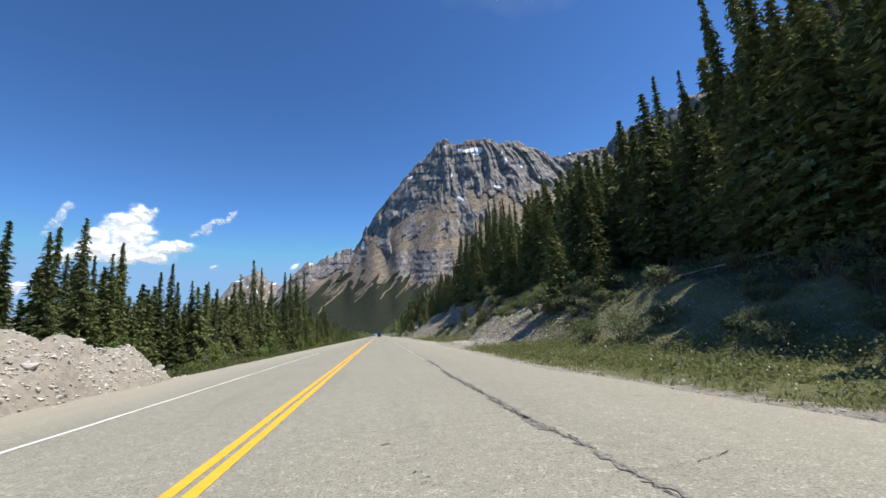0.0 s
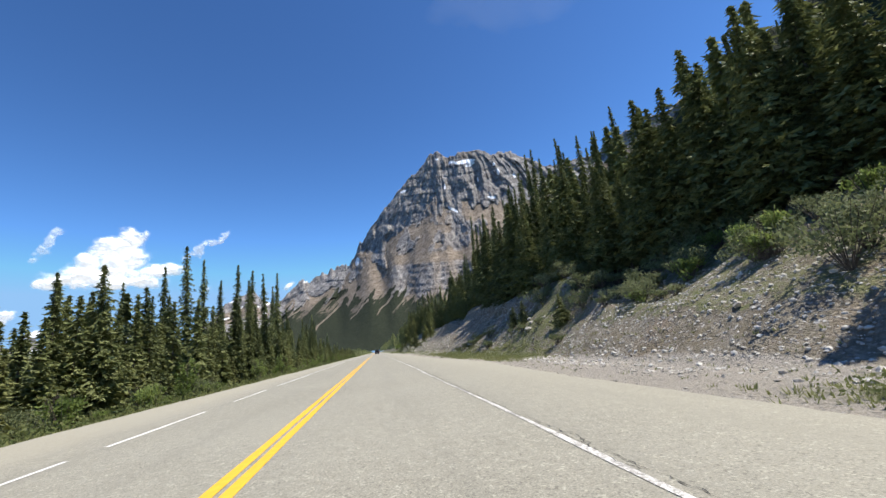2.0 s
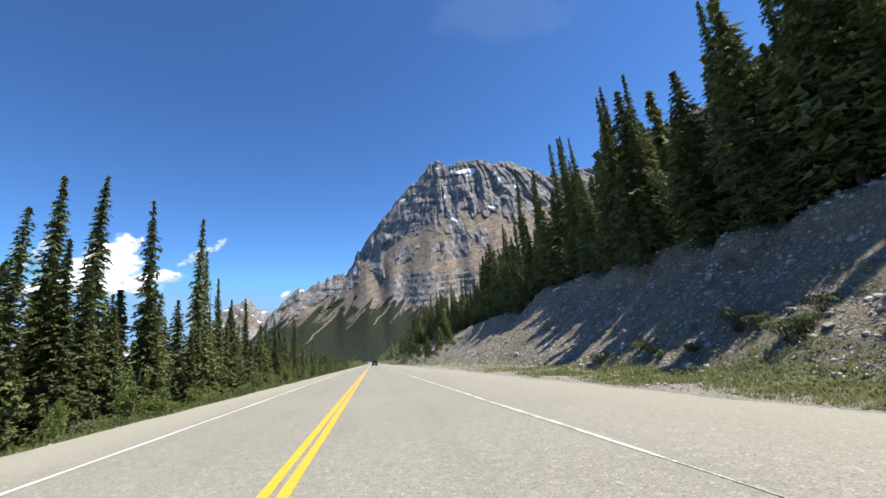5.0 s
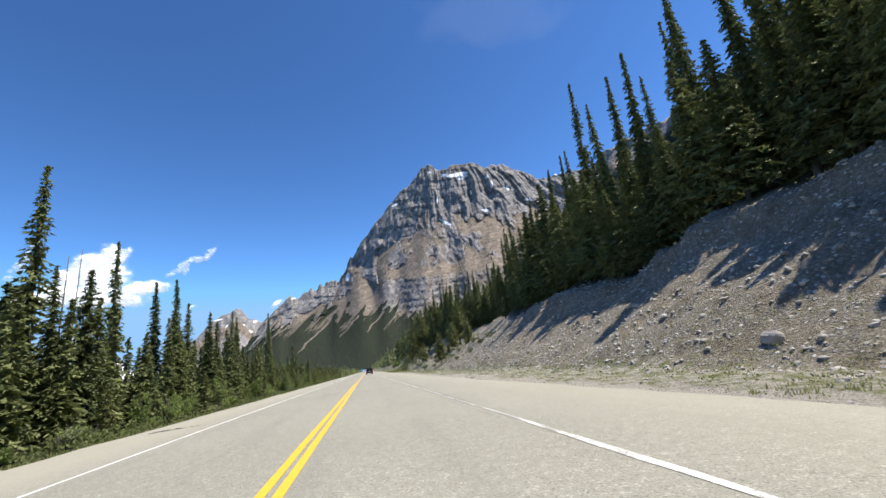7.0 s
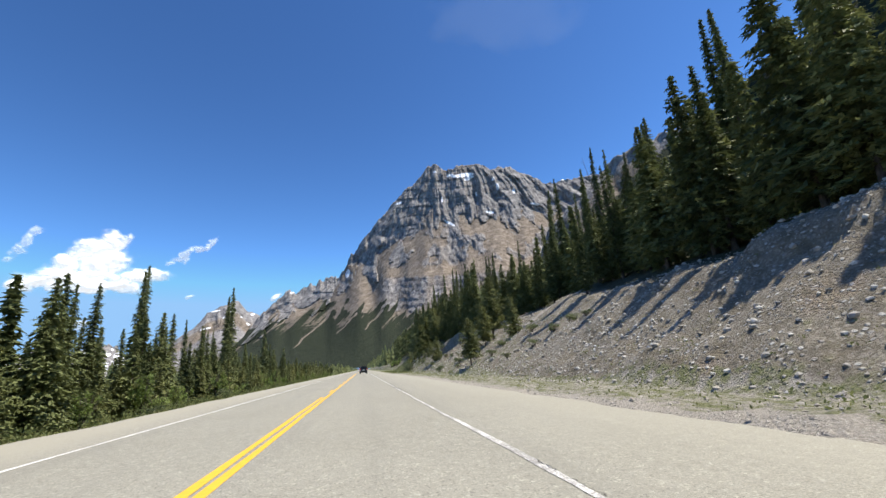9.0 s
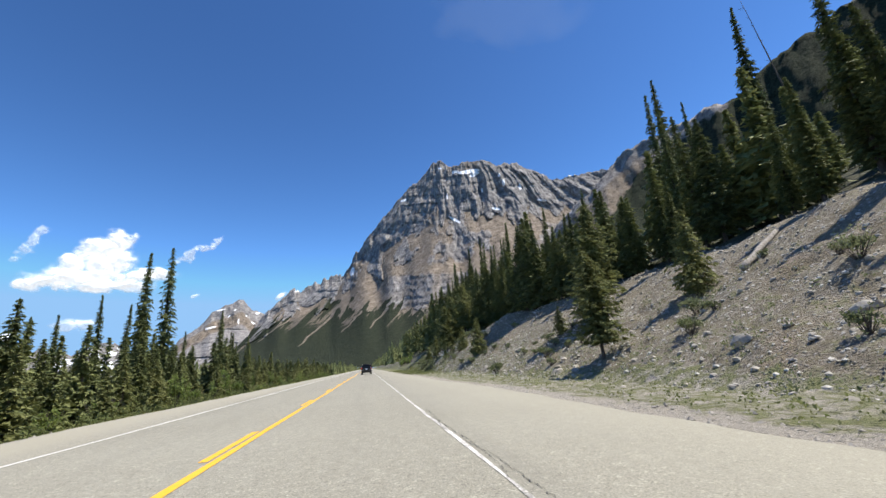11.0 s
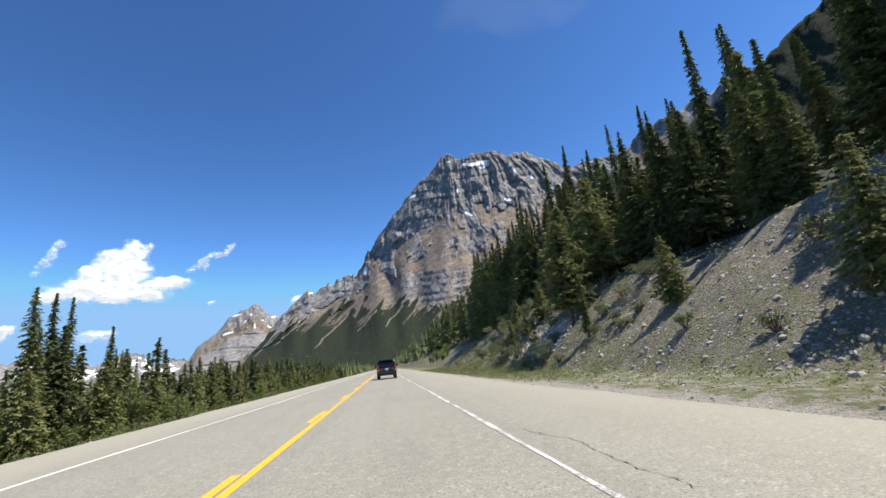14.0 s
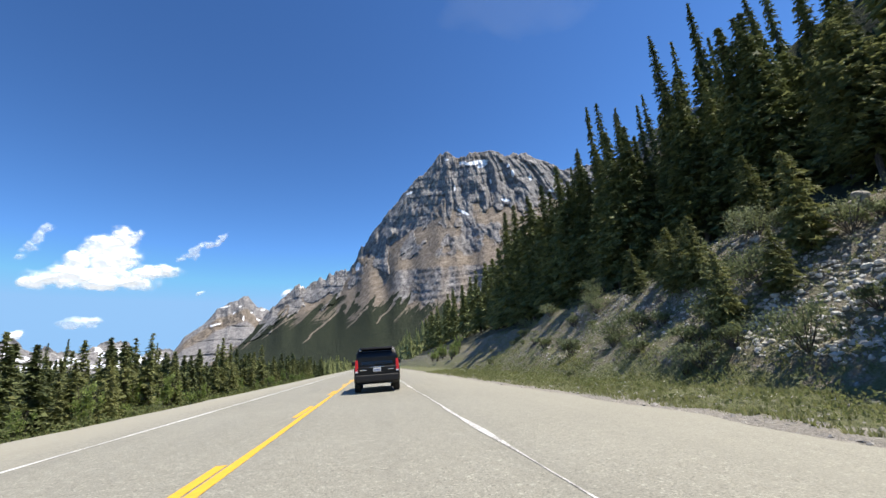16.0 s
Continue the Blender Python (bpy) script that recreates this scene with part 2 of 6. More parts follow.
def mountain_material(name):
    """Banded limestone: grey cliffs over tan ledges and scree, dark woods on the foot, old snow on ledges."""
    m, t, b = material(name)
    broad = noise_at(t, 0.006, 8, 0.62)
    mid = noise_at(t, 0.04, 9, 0.7)
    fine = noise_at(t, 0.16, 6, 0.7)
    tc = t.nodes.new("ShaderNodeTexCoord")
    mp = t.nodes.new("ShaderNodeMapping")
    mp.inputs["Scale"].default_value = (0.0015, 0.0015, 0.03)
    t.links.new(tc.outputs["Object"], mp.inputs[0])
    beds = node(t, "ShaderNodeTexNoise", Scale=1.0, Detail=7.0, Roughness=0.7)
    t.links.new(mp.outputs[0], beds.inputs["Vector"])
    mp2 = t.nodes.new("ShaderNodeMapping")
    mp2.inputs["Scale"].default_value = (0.055, 0.02, 0.009)
    t.links.new(tc.outputs["Object"], mp2.inputs[0])
    ribs = node(t, "ShaderNodeTexNoise", Scale=1.0, Detail=8.0, Roughness=0.68)
    t.links.new(mp2.outputs[0], ribs.inputs["Vector"])
    grey = ramp(t, mid, [(0.33, (0.110, 0.106, 0.107)), (0.5, (0.262, 0.250, 0.243)), (0.67, (0.44, 0.42, 0.40))])
    tan = ramp(t, mid, [(0.33, (0.125, 0.102, 0.080)), (0.52, (0.245, 0.203, 0.160)), (0.70, (0.39, 0.334, 0.272))])
    warm = calc(t, "ADD", attribute(t, "tan"), calc(t, "MULTIPLY", calc(t, "SUBTRACT", broad, 0.5), 0.7))
    col = blend(t, between(t, warm, 0.35, 0.65), grey, tan)
    col = blend(t, calc(t, "MULTIPLY", between(t, beds.outputs["Fac"], 0.45, 0.62), 0.38), col, blend(t, 0.7, col, (0.13, 0.122, 0.122)))
    col = blend(t, calc(t, "MULTIPLY", between(t, ribs.outputs["Fac"], 0.55, 0.7), 0.06), col, (0.18, 0.18, 0.19))
    wood = calc(t, "ADD", attribute(t, "wood"), calc(t, "MULTIPLY", calc(t, "SUBTRACT", mid, 0.5), 1.1))
    trees = ramp(t, fine, [(0.3, (0.016, 0.022, 0.014)), (0.55, (0.036, 0.044, 0.028)), (0.8, (0.075, 0.078, 0.050))])
    col = blend(t, between(t, wood, 0.42, 0.58), col, trees)
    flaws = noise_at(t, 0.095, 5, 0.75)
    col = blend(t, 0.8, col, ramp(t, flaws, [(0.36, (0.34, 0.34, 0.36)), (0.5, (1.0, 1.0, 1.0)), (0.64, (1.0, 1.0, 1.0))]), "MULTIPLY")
    snow = between(t, calc(t, "ADD", calc(t, "ADD", attribute(t, "snow"), calc(t, "MULTIPLY", calc(t, "SUBTRACT", flaws, 0.5), 0.6)), calc(t, "MULTIPLY", calc(t, "SUBTRACT", mid, 0.5), 0.42)), 0.40, 0.47)
    col = blend(t, snow, col, (0.86, 0.88, 0.92))
    t.links.new(col, b.inputs["Base Color"])
    b.inputs["Roughness"].default_value = 0.95
    b.inputs["Specular IOR Level"].default_value = 0.1
    hh = calc(t, "ADD", calc(t, "MULTIPLY", ribs.outputs["Fac"], 0.04), calc(t, "ADD", beds.outputs["Fac"], calc(t, "MULTIPLY", flaws, 1.6)))
    bump(t, b, calc(t, "ADD", hh, calc(t, "MULTIPLY", mid, 0.8)), 0.7, 5.0)
    return m


ASPHALT = asphalt_material()
YELLOW = line_paint("yellow_line_paint", (0.86, 0.47, 0.03), 0.80)
WHITE_FRESH = line_paint("fresh_white_line_paint", (0.80, 0.79, 0.75), 0.70)
WHITE = line_paint("white_line_paint", (0.78, 0.765, 0.72), 0.545)
CRACK = plain("crack_filler", (0.045, 0.043, 0.04), 0.85)
SPALL = plain("broken_asphalt", (0.195, 0.187, 0.168), 0.9, 0.0, 26.0, 0.55)
GROUND = ground_material()
ROCK = rock_material("limestone", (0.19, 0.178, 0.158), (0.46, 0.435, 0.395))
DIRT = rock_material("dirt_pile_soil", (0.120, 0.110, 0.090), (0.335, 0.312, 0.265), 4.5)
PALE_ROCK = rock_material("pale_limestone", (0.46, 0.445, 0.41), (0.68, 0.665, 0.63), 5.0)
NEEDLES = leaf_material("spruce_needles", (0.080, 0.099, 0.042), (0.152, 0.178, 0.070), (0.245, 0.268, 0.110), 0.62, 0.22)
YOUNG = leaf_material("young_spruce_needles", (0.125, 0.143, 0.058), (0.205, 0.222, 0.088), (0.290, 0.298, 0.120), 0.62, 0.35)
LEAFY = leaf_material("broadleaf_green", (0.13, 0.18, 0.050), (0.21, 0.28, 0.080), (0.32, 0.38, 0.125), 0.55, 0.5)
SHRUB = leaf_material("willow_leaves", (0.105, 0.132, 0.060), (0.170, 0.200, 0.095), (0.265, 0.292, 0.165), 0.6, 0.45)
GRASS = leaf_material("roadside_grass", (0.128, 0.162, 0.054), (0.192, 0.214, 0.084), (0.280, 0.272, 0.132), 0.6, 0.5)
PETAL = plain("pale_petals", (0.70, 0.69, 0.60), 0.7)
BARK = bark_material("spruce_bark", (0.045, 0.036, 0.030), (0.15, 0.125, 0.105))
DEADWOOD = bark_material("bleached_deadwood", (0.18, 0.16, 0.14), (0.42, 0.395, 0.36))
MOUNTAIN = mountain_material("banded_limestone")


# ---- helpers for building ----
def smooth(a, b, v):
    t = np.clip((np.asarray(v, float) - a) / (b - a), 0, 1)
    return t * t * (3 - 2 * t)


def lattice(seed):
    rng = np.random.RandomState(seed)
    return rng.rand(256, 256)


LATTICES = [lattice(k) for k in range(4)]


def value_noise(x, y, which=0):
    """Smooth noise in -1 to 1 over arrays."""
    x, y = np.asarray(x, float), np.asarray(y, float)
    xi, yi = np.floor(x).astype(int), np.floor(y).astype(int)
    fx, fy = x - xi, y - yi
    fx, fy = fx * fx * (3 - 2 * fx), fy * fy * (3 - 2 * fy)
    L = LATTICES[which]
    a, b = L[xi % 256, yi % 256], L[(xi + 1) % 256, yi % 256]
    c, d = L[xi % 256, (yi + 1) % 256], L[(xi + 1) % 256, (yi + 1) % 256]
    return 2 * ((a * (1 - fx) + b * fx) * (1 - fy) + (c * (1 - fx) + d * fx) * fy) - 1


def fractal(x, y, octaves=5, which=0, gain=0.5):
    total, amp = 0.0, 1.0
    for k in range(octaves):
        total = total + amp * value_noise(x * 2 ** k + 17.3 * k, y * 2 ** k + 9.1 * k, (which + k) % 4)
        amp *= gain
    return total


def grid_mesh(name, P, attrs=None, mats=(), shade=True):
    """A mesh of a grid of points, rows x columns x 3, with one float attribute for each mask."""
    r, c = P.shape[:2]
    i = np.arange(r * c).reshape(r, c)
    quads = np.stack([i[:-1, :-1], i[:-1, 1:], i[1:, 1:], i[1:, :-1]], -1).reshape(-1, 4)
    me = bpy.data.meshes.new(name)
    me.from_pydata(P.reshape(-1, 3).tolist(), [], quads.tolist())
    for key, v in (attrs or {}).items():
        me.attributes.new(key, "FLOAT", "POINT").data.foreach_set("value", np.asarray(v, np.float32).ravel())
    if shade:
        me.polygons.foreach_set("use_smooth", np.ones(len(quads), bool))
    for m in mats:
        me.materials.append(m)
    me.update()
    return me


def poly_mesh(name, verts, faces, mat, shade=False):
    me = bpy.data.meshes.new(name)
    me.from_pydata([tuple(map(float, v)) for v in verts], [], [tuple(map(int, f)) for f in faces])
    if shade:
        me.polygons.foreach_set("use_smooth", np.ones(len(me.polygons), bool))
    me.materials.append(mat)
    me.update()
    return me


def part(name, bm, mat, parent, label=""):
    """Links a bmesh as one mesh object under a thing or a part."""
    me = bpy.data.meshes.new(name)
    bm.to_mesh(me)
    bm.free()
    me.materials.append(mat)
    ob = new(name, me)
    ob.parent = parent
    return tagged(ob, label) if label else ob


# ---- the lie of the land ----
ROAD_L = -7.9


def road_edge(y):
    """Where the pavement ends on the hill side."""
    return np.interp(y, [0, 4, 9, 13, 22, 34, 46, 51, 56, 64, 90, 104, 140, 153, 164, 176, 190, 200, 215], [4.9, 4.75, 4.3, 4.2, 4.5, 5.0, 5.9, 6.0, 5.6, 5.4, 5.7, 5.5, 5.6, 5.9, 5.5, 5.7, 5.4, 5.3, 5.5])


YELLOW_X = -1.58


def right_line(y):
    return np.interp(y, [0, 10, 26, 40, 50, 92, 130, 200], [1.80, 1.80, 1.90, 2.02, 2.12, 2.11, 2.00, 2.03])


def left_line(y):
    return np.interp(y, [0, 8, 30, 52, 98, 137, 160, 183, 196], [-4.75, -4.68, -4.78, -5.0, -5.32, -5.08, -5.12, -5.32, -5.05])



BANK_Y = [-60, 5, 19, 27, 35, 43, 48, 58, 72, 84, 93, 102, 118, 130, 142, 152, 165, 176, 186, 196, 215, 235, 260, 320]
BANK_H = [2.5, 2.2, 2.6, 1.7, 1.9, 2.1, 3.6, 4.8, 5.3, 6.2, 6.9, 6.5, 5.0, 4.8, 6.2, 7.0, 7.0, 6.8, 5.6, 4.6, 4.9, 4.2, 3.4, 2.5]
FOOT_Y = [-60, 10, 24, 35, 46, 58, 72, 90, 100, 130, 150, 170, 182, 190, 220, 260, 400]
FOOT_X = [9.8, 9.6, 9.8, 8.9, 9.6, 9.1, 9.4, 10.1, 10.0, 10.2, 11.0, 10.9, 10.3, 9.9, 9.9, 10.6, 11]


def bank_top(y):
    return np.interp(y, BANK_Y, BANK_H)


def bank_run(y):
    """How far the bank reaches from foot to top."""
    return bank_top(y) / np.interp(y, [0, 42, 50, 62, 72, 84, 95, 122, 140, 150, 170, 182, 192, 220, 260], [0.6, 0.75, 0.90, 0.95, 0.92, 0.84, 0.77, 0.82, 0.66, 0.60, 0.60, 0.72, 0.84, 0.86, 0.75])


def land(x, y):
    """The ground's height, metres."""
    x, y = np.asarray(x, float), np.asarray(y, float)
    ROAD_R = road_edge(y)
    hb = bank_top(y) * (1 + 0.12 * fractal(y * 0.13, y * 0 + 3.3, 3))
    foot = np.interp(y, FOOT_Y, FOOT_X) + 0.5 * fractal(y * 0.15, y * 0 + 8.1, 3)
    run = bank_run(y)
    u = (x - foot) / run
    w = np.clip(u, 0, 1)
    scarp = smooth(44, 50, y) * smooth(126, 112, y)
    head = np.clip(w + 0.05 * fractal(y * 0.5, y * 0 + 1.7, 3, 2), 0, 1)
    bank = hb * ((1 - scarp) * (0.88 * w + 0.12 * w ** 2.4) + scarp * np.interp(head, [0, 0.45, 0.86, 0.97, 1.0], [0, 0.36, 0.74, 0.99, 1.0]))
    hill = np.maximum(0, x - foot - run)
    hill = 0.40 * hill - 0.0003 * hill ** 2 * (hill < 660) - (hill >= 660) * 130
    gully = fractal(y * 0.28 + 0.12 * x, x * 0.03, 4, 1)
    rill = 0.22 * np.abs(fractal(y * 0.42 + 0.16 * x + 3.0, x * 0.05, 3, 3)) - 0.1
    cut = smooth(42, 52, y) * smooth(128, 104, y)      # deeper rills down the raw cut
    rough = ((0.30 + 0.22 * cut) * gully + rill * (1 + 1.1 * cut)) * smooth(0.05, 0.5, u) * (1 - smooth(1.0, 1.5, u))
    rough = rough + 0.07 * fractal(x * 0.9, y * 0.9, 4, 2) * smooth(0.6, 3, x - ROAD_R) + 0.20 * np.abs(fractal(x * 0.55 + 0.2 * y, y * 0.42, 4, 0)) * smooth(0.02, 0.2, u) * smooth(1.3, 1.0, u) * smooth(80, 100, y)
    verge = -0.10 * smooth(0.0, 0.8, x - ROAD_R) + (0.05 * fractal(x * 0.9, y * 0.5, 3, 3) + 0.06 * np.abs(fractal(x * 1.7, y * 1.1, 3, 1)) * smooth(60, 90, y)) * smooth(0.0, 0.7, x - ROAD_R)
    right = bank + hill + rough + verge + 0.8 * fractal(x * 0.05, y * 0.05, 3) * smooth(1.2, 3.0, u)
    d = -(x - ROAD_L)
    left = -0.35 * smooth(0.0, 1.5, d) - 1.0 * smooth(1.2, 8, d) - 0.02 * np.clip(d - 8, 0, 260)
    left = left + 0.12 * fractal(x * 0.4, y * 0.4, 4, 2) * smooth(0.4, 4, d) + 0.5 * fractal(x * 0.04, y * 0.04, 3) * smooth(8, 30, d)
    mid = -0.06 * np.ones_like(x)
    return np.where(x > ROAD_R, right - 0.02, np.where(x < ROAD_L, left - 0.02, mid))


def axis(points):
    out = []
    for (a, b, step) in points:
        out += list(np.arange(a, b, step))
    return np.array(out)


gx = axis([(-4600, -900, 370), (-900, -200, 70), (-200, -60, 10), (-60, -16, 1.6), (-16, -9, 0.5), (-9, 9, 0.45),
           (9, 21, 0.28), (21, 26, 0.45), (26, 48, 1.0), (48, 140, 5), (140, 520, 20), (520, 4800, 300)])
gy = axis([(-4400, -400, 400), (-400, -40, 24), (-40, -4, 2.5), (-4, 240, 0.6), (240, 330, 1.6), (330, 640, 10), (640, 1200, 60), (1200, 4900, 300)])
X, Y = np.meshgrid(gx, gy)
Z = land(X, Y)
far_fall = smooth(500, 1500, np.hypot(X, Y - 100)) * np.maximum(Z, 0)
Z = Z - far_fall
foot_g = np.interp(Y, FOOT_Y, FOOT_X)
run_g = bank_run(Y)
u_g = (X - foot_g) / run_g
# grass along both verges and over the early and last stretch of the bank; bare till on the cut bank; litter in the
# woods, and as dark soil and painted shade on the first slope
grassy_bank = np.interp(Y, [0, 22, 30, 44, 52, 60, 132, 140, 185, 196, 260], [0.62, 0.55, 0.12, 0.2, 0.65, 0.1, 0.12, 0.25, 0.3, 0.36, 0.45])
verge_green = smooth(0.4, 1.6, X - road_edge(Y)) * np.interp(Y, [0, 25, 31, 42, 50, 70, 88, 130, 190, 200], [0.82, 0.75, 0.12, 0.15, 0.7, 0.64, 0.48, 0.52, 0.58, 0.72])
film = np.interp(Y, [80, 90, 120, 150, 185], [0.0, 0.16, 0.10, 0.06, 0.12]) * (1 - smooth(0.15, 0.75, u_g))
green = np.where(X > 0, np.where(u_g < 0.05, verge_green, grassy_bank + film), smooth(-(ROAD_L - 1.2), -(ROAD_L - 2.6), -X) * 0.95)
bare = np.where(X > 0, smooth(-0.1, 0.15, u_g), 0.0)
early = smooth(18, 24, Y) * smooth(47, 42, Y)
green = np.where((X > 0) & (u_g > 0.75), np.maximum(green, 0.5 * early), green)
# the X 12-14, Y 12-20 term darkens the slope for soil and tree shade
wood = np.where(X > 0, np.maximum(smooth(0.98, 1.35, u_g) * (1 - early) + early * smooth(18.5, 22.0, X), 0.9 * smooth(12.0, 14.0, X) * smooth(20, 12, Y)), smooth(14, 20, -X))
ground = new("ground", grid_mesh("ground", np.stack([X, Y, Z], -1), {"green": green, "bare": bare, "wood": wood}, [GROUND]))
tagged(ground, "gravel verge, eroded till bank, grass and forest floor", "ground", kind="structure")


# ---- road ----
def strip(name, x0, x1, y0, y1, z, mat, step=2.0, wobble=0.0, thick=0.0):
    ys = np.arange(y0, y1 + step, step)
    x0, x1 = (x0(ys) if callable(x0) else x0), (x1(ys) if callable(x1) else x1)
    a, b = x0 + wobble * fractal(ys * 0.4, ys * 0 + np.mean(x0), 4), x1 + wobble * fractal(ys * 0.4, ys * 0 + np.mean(x1) + 5, 4)
    n = len(ys)
    if thick:
        V = np.concatenate([np.stack([q, ys, np.full(n, zz)], -1) for q, zz in ((a, z - thick), (a, z), (b, z), (b, z - thick))])
        F = [(k * n + j, k * n + j + 1, (k + 1) * n + j + 1, (k + 1) * n + j) for k in range(3) for j in range(n - 1)]
        F = [f[::-1] for f in F]
    else:
        V = np.concatenate([np.stack([q, ys, np.full(n, z)], -1) for q in (a, b)])
        F = [(n + j, n + j + 1, j + 1, j) for j in range(n - 1)]
    return poly_mesh(name, V, F, mat)


road = new("road", strip("road", ROAD_L, road_edge, -60, 900, 0.0, ASPHALT, 0.5, 0.14, 0.12))
tagged(road, "pale sun-bleached asphalt two-lane highway with wide shoulders", "road", kind="structure")


def marking(name, x0, x1, y0, y1, mat, label, step=1.0, wobble=0.012):
    ob = new(name, strip(name, x0, x1, y0, y1, 0.006, mat, step, wobble))
    tagged(ob, label, "road marking", kind="structure")
    return ob


marking("yellow_line", YELLOW_X + 0.035, YELLOW_X + 0.165, -20, 900, YELLOW, "solid yellow centre line on the asphalt")
marking("yellow_line", YELLOW_X - 0.165, YELLOW_X - 0.035, -20, 128, YELLOW, "solid yellow centre line on the asphalt")
for y in [132.2, 141.5, 150.8, 160.1, 169.3, 177.0] + [185.2 + 8.2 * k for k in range(40)]:
    marking("yellow_dash", YELLOW_X - 0.145, YELLOW_X - 0.015, y, y + 3.0, YELLOW, "short yellow dash beside the solid centre line")
marking("white_line", lambda y: right_line(y) - 0.036, lambda y: right_line(y) + 0.036, 12, 900, WHITE, "worn white edge line along the shoulder", 0.3, 0.03)
marking("white_line", lambda y: left_line(y) - 0.045, lambda y: left_line(y) + 0.045, -20, 30.3, WHITE_FRESH, "thin white edge line across the road", 0.5, 0.02)
for y in (31.5, 38.5):
    marking("white_dash", lambda q: left_line(q) - 0.045, lambda q: left_line(q) + 0.045, y, y + 4.2, WHITE_FRESH, "broken piece of white edge line", 0.5, 0.02)
marking("white_line", lambda y: left_line(y) - 0.045, lambda y: left_line(y) + 0.045, 45, 900, WHITE_FRESH, "thin white edge line across the road", 0.5, 0.02)


# ---- mountains: surfaces swept from the foot to the crest over the bearings that they take up, seen from the valley road ----
VIEW = np.array([0.0, 100.0, 1.1])


def facets(x, y, seed):
    """Angular rock: every point lies on the steepest-standing of the skewed pyramids round it; 0 in the clefts, about 1 on the tips."""
    xi, yi = np.floor(x).astype(int), np.floor(y).astype(int)
    best = np.full(np.shape(x), -9.0)
    for dx in (-1, 0, 1):
        for dy in (-1, 0, 1):
            cx, cy = xi + dx, yi + dy
            r = [LATTICES[k][(cx * 7 + 13 * k + int(seed)) % 256, (cy * 11 + 29 * k) % 256] for k in range(4)]
            px, py = x - cx - 0.15 - 0.7 * r[0], y - cy - 0.15 - 0.7 * r[1]
            a = 0.9 * (r[2] - 0.5)
            qx, qy = px * np.cos(a) + py * np.sin(a), py * np.cos(a) - px * np.sin(a)
            lean = 0.5 * (r[3] - 0.5)
            best = np.maximum(best, 0.75 + 0.5 * r[2] - np.maximum(np.abs(qx) * (1 + lean * np.sign(qx)), np.abs(qy)) * 1.25)
    return best


